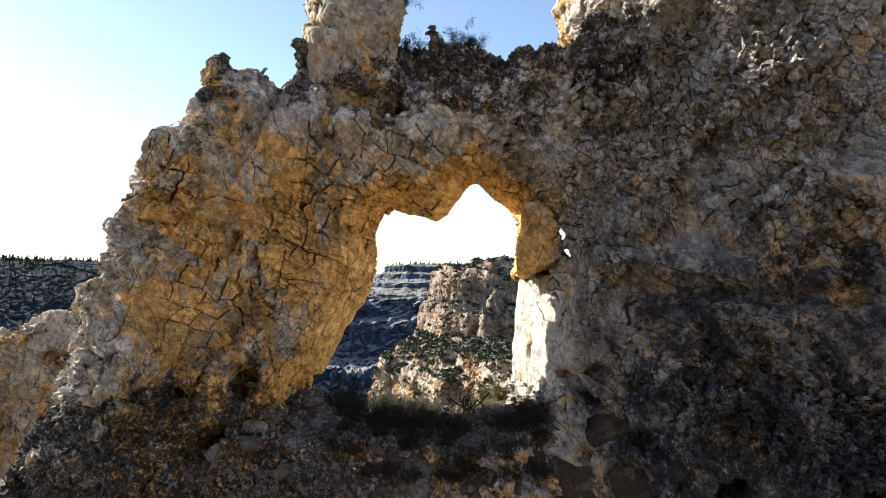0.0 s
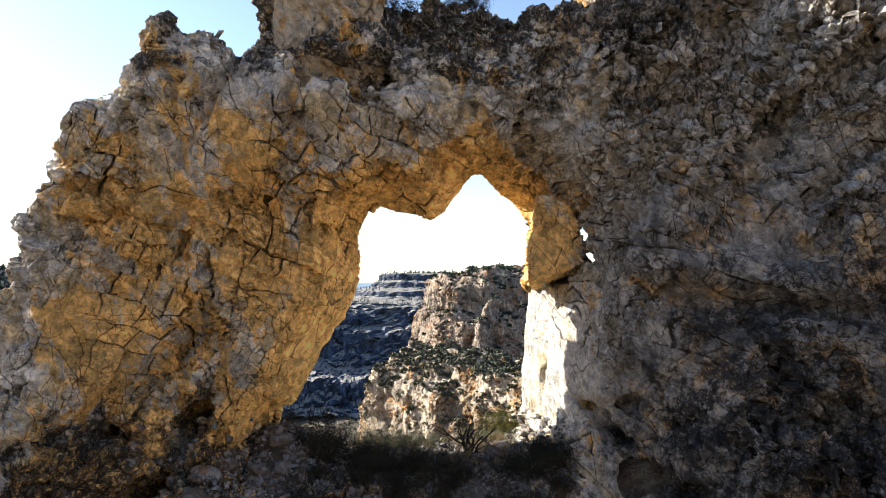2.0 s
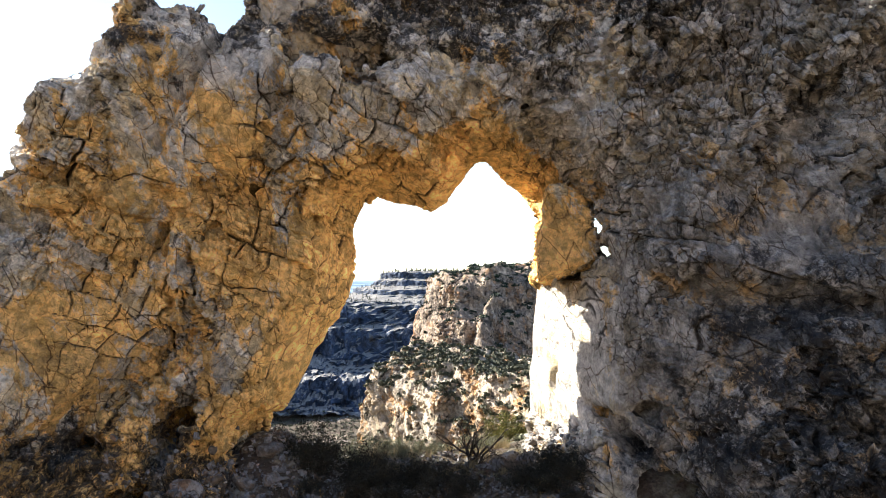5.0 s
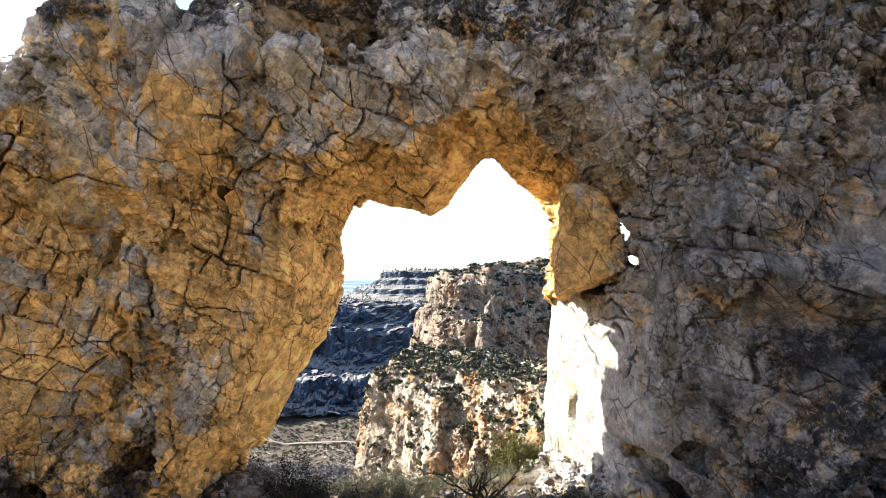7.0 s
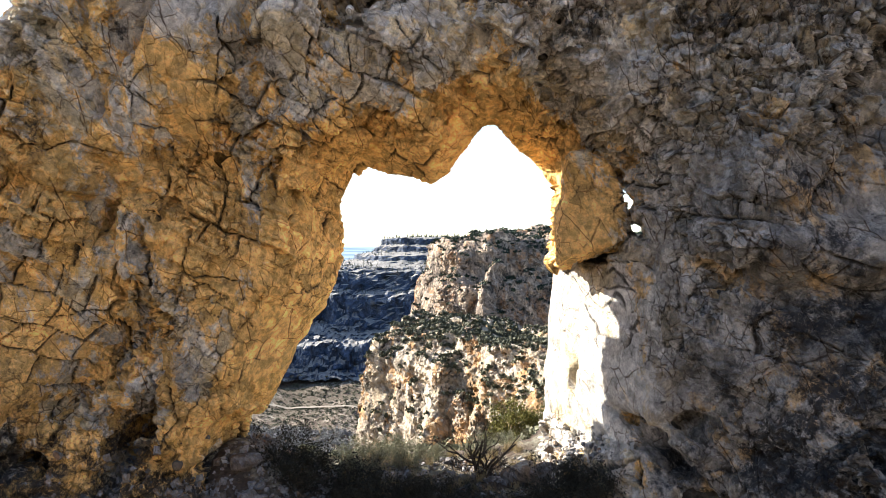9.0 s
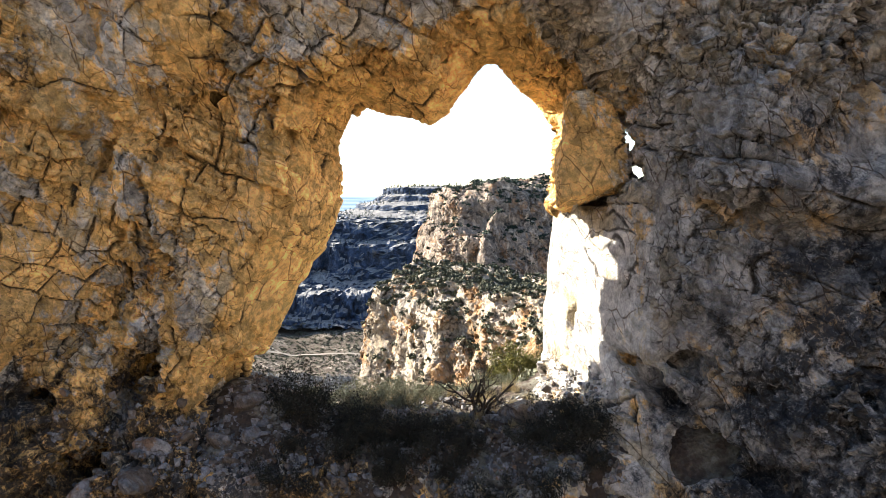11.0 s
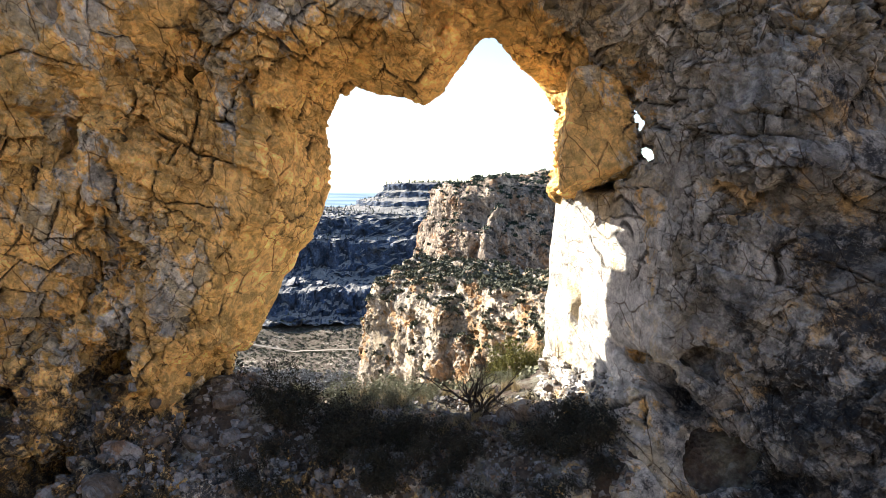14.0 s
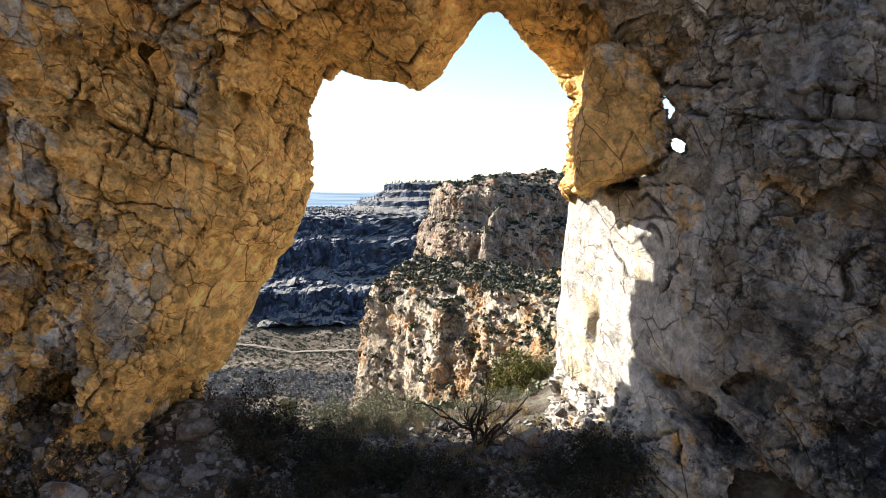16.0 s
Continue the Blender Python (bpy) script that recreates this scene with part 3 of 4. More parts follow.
# caves with dark mouths: x, z, half width, half height, depth
CAVES = [
    (5.3, 2.2, 0.55, 0.5, 1.4), (4.6, 2.85, 0.75, 0.17, 0.9), (5.85, 3.25, 0.3, 0.24, 0.8), (6.0, 1.15, 0.5, 0.36, 1.0), (7.0, 0.95, 0.27, 0.24, 0.8), (7.6, 0.75, 0.26, 0.24, 0.8),
    (6.6, -0.5, 0.6, 0.55, 1.2), (9.4, -0.3, 0.4, 0.6, 1.0), (12.8, -0.2, 0.4, 0.5, 1.0), (-9.9, 1.9, 0.6, 0.28, 0.9), (-7.75, 1.9, 0.36, 0.5, 1.2), (-8.6, 0.2, 0.55, 0.6, 1.2),
    (-2.8, 13.3, 1.0, 0.42, 1.6), (-1.9, 12.85, 0.8, 0.22, 1.2),
]


def smooth_table(rows, xs, zs, X, Z):
    """A surface through a coarse table, eased between its entries."""
    cols = np.array([[np.interp(X[:, 0], xs, row)] for row in rows])[:, 0, :]
    i = np.clip(np.searchsorted(zs, Z[0]) - 1, 0, len(zs) - 2)
    z0, z1 = np.array(zs, float)[i], np.array(zs, float)[i + 1]
    k = np.clip((Z[0] - z0) / (z1 - z0), 0, 1)
    k = k * k * (3 - 2 * k)
    return cols[i].T * (1 - k) + cols[i + 1].T * k


def arch_field(x, y, z):
    X, Z = np.meshgrid(x, z, indexing="ij")
    front = smooth_table(FRONT_Y, FRONT_X, FRONT_Z, X, Z)
    for _ in range(6):
        front[1:-1] = (front[:-2] + 2 * front[1:-1] + front[2:]) / 4
    flat = np.stack([X.ravel(), 0 * X.ravel(), Z.ravel()], 1).astype(np.float32)
    lay = lambda a: a.reshape(X.shape)  # noqa: E731
    # overhanging bed along the side wall
    bed = np.interp(X, [4.5, 7, 12, 20], [7.5, 6.6, 6.3, 6.2])
    wall = step(4.0, 5.5, X)
    front = front - wall * 0.35 * np.exp(-(((Z - bed - 0.45) / 0.5) ** 2)) + wall * 0.55 * np.exp(-(((Z - bed + 0.35) / 0.3) ** 2))
    # slanting ribs on the upper wall
    slant = lay(smooth_noise(np.stack([(flat[:, 0] + flat[:, 2]) * 0.7, flat[:, 1], (flat[:, 0] - flat[:, 2]) * 0.7], 1), (4.0, 1, 0.9), 71))
    front = front + 0.28 * slant * step(4.5, 7, X) * step(8.0, 10.0, Z)
    front = front + 0.45 * lay(rough_noise(flat, 3.2, 5, 3))
    wobble = 0.12 * lay(rough_noise(flat, 0.8, 9, 2))
    for width, depth, line in CRACKS:
        front = front + depth * np.exp(-((line_distance(line, X + wobble, Z + wobble) / width) ** 2))
    for cx, cz, rx, rz, depth in HOLLOWS:
        r = ((X + wobble - cx) / (1.15 * rx)) ** 2 + ((Z + wobble - cz) / (1.15 * rz)) ** 2
        front = front + 1.4 * depth * np.exp(-(r**3))
    caves = []
    for cx, cz, rx, rz, depth in CAVES:
        cy = front[np.abs(x - cx).argmin(), np.abs(z - cz).argmin()] + 0.15
        caves.append((cx, cy, cz, rx, depth, rz))
    hull = outline_distance(LEFT_AND_TOP, X, Z) + 0.12 * lay(rough_noise(flat, 1.2, 31, 3))
    gap = outline_distance(OPENING, X, Z) + 0.05 * lay(rough_noise(flat, 0.7, 33, 3))
    thick = np.interp(X, [-16, -8, -4, 2, 5, 9], [4.0, 4.5, 4.1, 4.0, 6.5, 9.0])
    back = front + thick + 0.8 * lay(rough_noise(flat, 4.0, 37, 3)) - 1.2 * step(11, 16, Z)
    waist = np.interp(X, [-3.5, -2.6, -0.5, 0.3, 1.2, 1.8, 2.8], [28.2, 28.1, 27.8, 27.2, 26.7, 27.2, 29.0])
    flare = np.interp(X, [-6, -4, -2, -0.5, 1.2, 2.4, 3.6], [0.3, 0.36, 0.4, 0.36, 0.35, 0.4, 0.42]) * step(0.8, 2.4, Z)
    Y = y[None, :, None].astype(np.float32)
    e = lambda a: a[:, None, :].astype(np.float32)  # noqa: E731
    d = smax(e(front) - Y, Y - e(back), 0.9)
    d = smax(d, e(hull) + 0.12 * np.abs(Y - 24.5) * (Y > 24.5), 0.5)
    open_d = e(gap) - e(flare) * np.maximum(e(waist) - Y, 0) - 0.45 * np.maximum(Y - e(waist) - 0.3, 0)
    d = smax(d, -open_d, 0.35)
    for cx, cy, cz, rx, ry, rz in caves:
        pit = np.sqrt(((e(X + wobble) - cx) / rx) ** 2 + ((Y - cy) / ry) ** 2 + ((e(Z + 1.5 * wobble) - cz) / rz) ** 2) - 1
        d = np.maximum(d, -pit * rz)
    # a slot chipped out of the jamb
    slot = np.sqrt(((e(X) - 3.62) / 0.34) ** 2 + ((Y - 27.65) / 0.13) ** 2 + ((e(Z) - 3.45) / 0.62) ** 2) - 1
    d = np.maximum(d, -slot * 0.13)
    # a chink beside the wedged block, through which the day shows
    along = np.maximum(Y - 25.0, 0)
    for cx, cz, rx, rz in ((4.93, 7.55, 0.12, 0.24), (4.72, 8.2, 0.08, 0.08)):
        chink = np.sqrt(((e(X) - cx - 0.25 * (Y - 26)) / (rx + 0.12 * along)) ** 2 + ((e(Z) - cz - 0.05 * (Y - 26)) / (rz + 0.1 * along)) ** 2) - 1
        d = np.maximum(d, -0.2 * chink)
    # the notch that holds the wedged block
    notch = (((e(X) - 3.95) / 0.98) ** 2 + (np.maximum(Y - 26.0, 0) / 9.0) ** 2 + (np.minimum(Y - 26.4, 0) / 1.6) ** 2 + ((e(Z) - 8.0) / 1.3) ** 2) ** 0.5 - 1
    return smax(d, -notch, 0.2)


def arch_calm(p):
    """Plainer faces on the jamb and the wall beside it."""
    jamb = step(2.2, 2.8, p[:, 0]) * (1 - step(4.6, 6.5, p[:, 0])) * step(1.4, 2.6, p[:, 2]) * (1 - step(6.4, 7.0, p[:, 2]))
    face = step(-7.2, -6.6, p[:, 0]) * (1 - step(-4.6, -4.2, p[:, 0])) * step(10.6, 11.2, p[:, 2]) * (1 - step(13.8, 14.3, p[:, 2]))
    face = np.maximum(face, step(-4.3, -4.0, p[:, 0]) * (1 - step(-3.4, -2.9, p[:, 0])) * step(10.6, 11.2, p[:, 2]) * (1 - step(12.6, 13.2, p[:, 2])))
    face = np.maximum(face, 0.7 * step(-6.4, -6.0, p[:, 0]) * (1 - step(-4.4, -3.8, p[:, 0])) * step(3.2, 3.8, p[:, 2]) * (1 - step(6.6, 7.4, p[:, 2])))
    face = np.maximum(face, 0.6 * step(-12.0, -11.0, p[:, 0]) * (1 - step(-8.6, -7.8, p[:, 0])) * step(3.6, 4.4, p[:, 2]) * (1 - step(7.0, 8.0, p[:, 2])))
    rim = (1 - step(0.1, 0.9, np.abs(outline_distance(OPENING, p[:, 0], p[:, 2]) - 0.2))) * step(1.6, 2.4, p[:, 2])
    bed = step(4.2, 5.0, p[:, 0]) * step(6.4, 7.0, p[:, 2]) * (1 - step(8.8, 9.6, p[:, 2])) * (1 - step(9.0, 10.5, p[:, 0]))
    return np.clip(1 - 0.8 * jamb - 0.72 * face - 0.5 * rim - 0.45 * bed, 0.12, 1)


def arch_cracks(p):
    """Depth and darkening of the finer cracks, on the side of the arch towards the walk."""
    q = p[:, [0, 2]] + 0.09 * np.stack([rough_noise(p.astype(np.float32), 0.6, 611, 2), rough_noise(p.astype(np.float32), 0.6, 617, 2)], 1)
    depth, soil_shade = np.zeros(len(p)), np.zeros(len(p))
    for width, deep, line in FINE_CRACKS:
        low, high = np.min(line, 0) - 0.5, np.max(line, 0) + 0.5
        k = np.flatnonzero((q[:, 0] > low[0]) & (q[:, 0] < high[0]) & (q[:, 1] > low[1]) & (q[:, 1] < high[1]) & (p[:, 1] < 26.3))
        away_by = line_distance(line, q[k, 0], q[k, 1]) / (0.016 + 0.2 * width)
        shown = 0.25 + 0.75 * step(-0.5, 0.1, smooth_noise(p[k].astype(np.float32), 0.9, 631))
        depth[k] = np.maximum(depth[k], 0.45 * deep * shown * np.exp(-(away_by**2)))
        soil_shade[k] = np.maximum(soil_shade[k], 0.8 * shown * np.exp(-((away_by / 0.9) ** 2)))
    return depth, soil_shade


def arch_edge(p):
    """Smaller blocks along the rim of the opening."""
    return 0.22 + 0.78 * step(0.1, 1.2, np.abs(outline_distance(OPENING, p[:, 0], p[:, 2])))


def arch_crumble(p):
    """Broken, gritty stone on the side wall, along the top of the span and at the foot of the leg."""
    top = step(12.2, 13.6, p[:, 2] + 0.25 * np.minimum(p[:, 0] + 3.0, 0)) * step(-4.2, -2.8, p[:, 0])
    foot = (1 - step(-0.4, 0.4, p[:, 2] - np.interp(p[:, 0], [-12.2, -9.6, -7.9, -7.0, -6.4], [1.6, 3.0, 4.9, 4.4, 1.2]))) * (1 - step(-6.9, -6.2, p[:, 0]))
    return 0.4 * step(4.4, 6.0, p[:, 0]) + 0.5 * top + 0.6 * foot


def arch_bounce_tint(p):
    """How far the stone is tinted for bounced light and kept free of lichen: in the throat of the arch, out to its rim.
    """
    rim = 1 - step(0.5, 1.5, outline_distance(OPENING, p[:, 0], p[:, 2]))
    jamb = step(2.3, 3.0, p[:, 0]) * (1 - step(6.3, 7.2, p[:, 2]))
    return (rim * (1 - jamb) - 0.8 * jamb) * (1 - step(4.2, 4.8, p[:, 0])) * step(1.2, 2.4, p[:, 2])


def column_field(cx, cy, cz, rx, ry, rz, seed, turn=0.0):
    """An upright knob of rock."""

    def field(x, y, z):
        X, Y, Z = x[:, None, None], y[None, :, None], z[None, None, :]
        wob = 0.18 * np.sin(Z * 1.1 + seed) + 0.1 * np.sin(Z * 2.7 + 2 * seed)
        dx, dy = X - cx - wob, Y - cy + wob
        u, w = dx * math.cos(turn) + dy * math.sin(turn), dy * math.cos(turn) - dx * math.sin(turn)
        k = (np.abs(u / rx) ** 3.4 + np.abs(w / ry) ** 3.4 + np.abs((Z - cz) / rz) ** 3.4) ** (1 / 3.4)
        return (k - 1) * min(rx, ry)

    return field


def thing(name, label, category, kind="", group=""):
    return tagged(new(name), label, category, group, kind)


def lay_part(name, mesh, parent, label="", kind=""):
    ob = new(name, mesh)
    ob.parent = parent
    return tagged(ob, label, "", "", kind)


arch = thing("rock_arch", "weathered tan and ochre limestone arch with dark lichen", "rock arch")


def in_view(c, n):
    """The faces towards the walk and in the throat of the arch."""
    return (n[:, 1] < 0.45) & (c[:, 0] < 14.6) & (c[:, 1] < 30.5) & (c[:, 2] > -2.0) & (c[:, 2] < 17.2)


solid = rock_solid(arch_field, (-17.5, 18.0, -3.0), (25.0, 35.0, 22.5), 0.175, 100, 0.65, 0.4, calm=lambda p: arch_calm(p) * arch_edge(p), near=in_view, still=arch_calm, crumble=arch_crumble, lines=arch_cracks)
for v, f, tint in solid:
    mid = v[f].mean(1)
    mx, mz = mid[:, 0], mid[:, 2]
    behind = len(f) < len(solid[0][1])
    for name, pick, label in (
        ("leg", (mx < -3.2) & ~((mx > -6.2) & (mz > 11.0)), "slanting ochre leg of the arch, cracked into slabs"),
        ("span", ((mx >= -3.2) & (mx < 4.2) & (mz > 7.2)) | ((mx >= -6.2) & (mx < -3.2) & (mz > 11.0)), "rough grey-brown span over the opening"),
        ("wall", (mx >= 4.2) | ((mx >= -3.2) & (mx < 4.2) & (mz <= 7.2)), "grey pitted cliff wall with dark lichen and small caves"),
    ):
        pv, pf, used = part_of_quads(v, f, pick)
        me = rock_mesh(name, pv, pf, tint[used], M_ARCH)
        me.attributes.new("bounce_tint", "FLOAT", "POINT").data.foreach_set("value", np.ascontiguousarray(arch_bounce_tint(pv), np.float32))
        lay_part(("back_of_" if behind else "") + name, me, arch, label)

for name, label, at, size, seed, turn in (
    ("rock_pinnacle", "knobbly tan rock pinnacle standing on the arch", (-3.9, 26.6, 16.6), (1.9, 1.7, 4.6), 3, 0.3),
    ("rock_spire", "sunlit cream rock spire behind the arch", (7.6, 29.6, 16.5), (2.4, 2.6, 7.0), 5, 0.4),
):
    low = [a - 1.3 * s - 1 for a, s in zip(at, size)]
    high = [a + 1.3 * s + 1 for a, s in zip(at, size)]
    pv, pf, tint = rock_solid(column_field(*at, *size, seed, turn), low, high, 0.2, 200 + seed, 0.45, 0.25)[0]
    tagged(new(name, rock_mesh(name, pv, pf, tint, M_SPIRE)), label, "rock")

# the block wedged under the shoulder of the arch
def wedge_field(x, y, z):
    X, Y, Z = x[:, None, None], y[None, :, None], z[None, None, :]
    d = smax(3.12 + 0.06 * (Z - 8) + 0.05 * (Y - 27) - X, X - 4.8 + 0.25 * (Z - 7.6), 0.2)
    d = smax(d, 26.25 + 0.12 * (Z - 8) - 0.1 * (X - 4) - Y, 0.15)
    d = smax(d, Y - 29.2 + 0 * X, 0.3)
    d = smax(d, Z - 9.5 + 0.25 * (X - 4), 0.2)
    return smax(d, 6.62 + 0.28 * (X - 3.3) + 0.35 * np.maximum(26.9 - Y, 0) - Z, 0.15)


pv, pf, tint = rock_solid(wedge_field, (2.4, 25.4, 5.9), (5.6, 30.0, 10.2), 0.1, 260, 0.12, 0.12)[0]
me = rock_mesh("wedged_boulder", pv, pf, tint, M_ARCH)
me.attributes.new("bounce_tint", "FLOAT", "POINT").data.foreach_set("value", np.full(len(pv), 0.45, np.float32))
tagged(new("wedged_boulder", me), "tan limestone boulder wedged under the arch's shoulder", "boulder")


def pierced_field(x, y, z):
    X, Y, Z = x[:, None, None], y[None, :, None], z[None, None, :]
    top = 3.9 + 0.5 * np.sin(X * 0.9) + 0.06 * (X + 19)
    body = (np.abs((X + 21.0) / 4.6) ** 3 + np.abs((Y - 32.5 - 0.4 * (X + 21)) / 1.6) ** 3 + np.abs((Z + 1.5) / (top + 1.5)) ** 4) ** (1 / 3.2) - 1
    hole = np.sqrt(((X + 19.6) / 0.62) ** 2 + ((Z - 2.15) / 0.5) ** 2) - 1
    return smax(body * 1.5, -hole * 0.5 + 0 * Y, 0.2)


pv, pf, tint = rock_solid(pierced_field, (-27, 29.5, -3.5), (-15, 36, 6), 0.2, 280, 0.4, 0.25)[0]
tagged(new("pierced_outcrop", rock_mesh("pierced_outcrop", pv, pf, tint, M_SPIRE)), "low ochre rock outcrop pierced by a small hole", "rock")


# ---- the land ----
def land_height(x, y):
    """Height of the ground sheet."""
    p = np.stack([x, y, 0 * x], 1).astype(np.float32)
    near = np.interp(y, [-60, 0, 15, 20, 22.5, 24.2, 25.2, 27, 30, 34, 41, 60, 92, 380, 600, 640, 700, 5000],
                     [-40, -17, -8, -4.5, -2.2, 0.4, 0.75, 0.95, 0.6, -0.6, -3.6, -12, -24, -122, -128, -126, -120, -115])
    side = np.interp(x, [-400, -60, -20, -14, -6, 3, 8, 20, 60, 400], [-70, -30, -7.5, -4.0, -0.4, 0, 1.0, 1.5, 8, 30])
    keep = np.interp(y, [-50, 10, 24, 60, 300, 600], [1.4, 1.2, 1.0, 1.0, 0.5, 0.0])
    far = step(60, 600, np.hypot(x, y))
    bumps = 0.12 * rough_noise(p, 1.3, 301, 4) + 0.5 * rough_noise(p, 9.0, 305, 3) * step(30, 60, np.abs(y - 26) + np.abs(x)) + 9 * rough_noise(p, 130.0, 309, 5) * far
    bank = 1.2 * np.exp(-(((x + 5.7) / 1.5) ** 2) - ((y - 27.8) / 1.9) ** 2) + 4.0 * np.exp(-(((x - 9) / 5) ** 2) - ((y - 42) / 10) ** 2)
    return near + side * keep + bumps + bank


def graded(low, high, centre, fine, growth):
    """Coordinates that lie close together round a centre and widen away from it."""
    out = [centre]
    gap = fine
    while out[-1] < high:
        out.append(out[-1] + gap)
        gap *= growth if out[-1] - centre > 7 else 1.0
    up = out[1:]
    out, gap = [centre], fine
    while out[-1] > low:
        out.append(out[-1] - gap)
        gap *= growth if centre - out[-1] > 7 else 1.0
    return np.array(out[::-1] + up)


def grid_faces(nx, ny):
    i = np.arange(nx * ny).reshape(nx, ny)
    return np.stack([i[:-1, :-1], i[1:, :-1], i[1:, 1:], i[:-1, 1:]], -1).reshape(-1, 4)


gx, gy = graded(-4900, 4900, -1.0, 0.18, 1.05), graded(-1500, 4900, 25.0, 0.18, 1.05)
GX, GY = np.meshgrid(gx, gy, indexing="ij")
gz = land_height(GX.ravel(), GY.ravel())
land_v = np.stack([GX.ravel(), GY.ravel(), gz], 1)
tagged(new("ground", quad_mesh("ground", land_v, grid_faces(len(gx), len(gy)), M_GROUND)), "stony tan canyon slope with sparse scrub", "ground", kind="structure")


def cliff(name, plan, profile, ns, nv, size, push, seed, material, label, category="cliff", bedding=0.3):
    """A cliff that runs along plan, its back to the left of the way; profile: (distance back, height) from foot to crest."""
    plan, profile = np.array(plan, float), np.array(profile, float)
    run = np.concatenate([[0], np.cumsum(np.hypot(*np.diff(plan, axis=0).T))])
    s = np.linspace(0, run[-1], ns)
    px, py = np.interp(s, run, plan[:, 0]), np.interp(s, run, plan[:, 1])
    for _ in range(max(3, ns // 40)):
        px[1:-1], py[1:-1] = (px[:-2] + 2 * px[1:-1] + px[2:]) / 4, (py[:-2] + 2 * py[1:-1] + py[2:]) / 4
    tx, ty = np.gradient(px), np.gradient(py)
    ln = np.hypot(tx, ty)
    bx, by = -ty / ln, tx / ln
    rise = np.concatenate([[0], np.cumsum(np.hypot(*np.diff(profile, axis=0).T))])
    t = np.linspace(0, rise[-1], nv)
    pb, pz = np.interp(t, rise, profile[:, 0]), np.interp(t, rise, profile[:, 1])
    S, B = np.meshgrid(np.arange(ns), pb, indexing="ij")
    Zc = np.repeat(pz[None, :], ns, 0)
    P = np.stack([px[S] + bx[S] * B, py[S] + by[S] * B, Zc], -1).reshape(-1, 3)
    flat = P.astype(np.float32).copy()
    f1, j1, t1 = blocks(flat + size * 0.3 * np.stack([smooth_noise(flat, size, seed + k) for k in range(3)], 1), (size, size, size * 1.8), seed + 5, 0.5)
    f2, j2, t2 = blocks(flat, (size * 0.4, size * 0.4, size * 0.35), seed + 15, 0.8)
    gully = rough_noise(flat * np.array([1, 1, 0.25], np.float32), size * 2.4, seed + 25, 4) + 0.7 * rough_noise(flat * np.array([1, 1, 0.1], np.float32), size * 0.5, seed + 27, 3)
    beds = smooth_noise(np.stack([0 * flat[:, 0], 0 * flat[:, 1], flat[:, 2] + 0.2 * size * gully], 1).astype(np.float32), size * 0.45, seed + 35)
    out = push * (1.0 * gully + 0.18 * f1 - 0.5 * j1 + 0.12 * f2 - 0.25 * j2 + bedding * beds + 0.4 * rough_noise(flat * np.array([1, 1, 0.35], np.float32), size * 0.35, seed + 55, 4))
    k = S.ravel()
    P[:, 0] -= bx[k] * out
    P[:, 1] -= by[k] * out
    P[:, 2] += 0.35 * push * (rough_noise(flat, size * 0.8, seed + 45, 4) + 0.4 * f2)
    ob = new(name, rock_mesh(name, P, grid_faces(ns, nv), np.stack([0.5 * t1 + 0.5 * t2, np.maximum(0.6 * j1, 0.4 * j2)], 1), material))
    return tagged(ob, label, category, kind="structure")


def bluff(name, label, plan, heights, insets, top, flute, unit, h, seed, material):
    """A free-standing body of cliff: a plan outline, drawn in or out with height, its face fluted. unit: how many times larger than the arch its blocks are."""
    plan = [(px / unit, py / unit) for px, py in plan]
    heights, insets = np.array(heights) / unit, np.array(insets) / unit

    def field(x, y, z):
        X, Y = np.meshgrid(x, y, indexing="ij")
        flat = np.stack([X.ravel(), Y.ravel(), 0 * X.ravel()], 1).astype(np.float32)
        side = outline_distance(plan, X, Y) + flute * (rough_noise(flat, 5.0, seed + 90, 4) + 0.5 * np.abs(smooth_noise(flat, 1.6, seed + 93)) - 0.3).reshape(X.shape)
        crest = top / unit + 0.8 * rough_noise(flat, 6.0, seed + 95, 3).reshape(X.shape)
        draw = np.interp(z, heights, insets) + 0.35 * smooth_noise(np.stack([0 * z, 0 * z, z], 1).astype(np.float32), 1.5, seed + 97)
        return smax(side[:, :, None] - draw[None, None, :], z[None, None, :] - crest[:, :, None], 0.5)

    xs, ys = [p[0] for p in plan], [p[1] for p in plan]
    out = max(insets) + 1.5
    pv, pf, tint = rock_solid(field, (min(xs) - out, min(ys) - out, heights[0]), (max(xs) + out, max(ys) + out, top / unit + 2.5), h, seed, 0.55, 0.4, 0.9)[0]
    tagged(new(name, rock_mesh(name, pv * unit, pf, tint, material)), label, "cliff", kind="structure")


bluff("middle_cliff", "cream and ochre limestone ledge with scrub on top", [(-15, 119), (-11, 108), (0, 92), (10, 74), (20, 62), (34, 70), (26, 100), (2, 138), (-10, 134)],
      [-32, -24, -21, -16, -13.5, -12.5, -10, -9, -7], [4.0, 1.6, 0.6, 0.1, -0.1, -0.7, -0.9, -1.5, -3.0], -6.4, 1.5, 1.7, 0.3, 401, M_CLIFF)
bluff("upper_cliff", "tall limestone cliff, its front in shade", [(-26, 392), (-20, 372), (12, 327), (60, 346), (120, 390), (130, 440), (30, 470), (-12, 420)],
      [-75, -52, -38, -30, -12, -9, 2, 6, 14], [26, 10, 2.5, 0.5, -2, -5, -6.5, -10, -18], 12.5, 1.3, 5.5, 0.3, 431, M_SHADED_TALL)
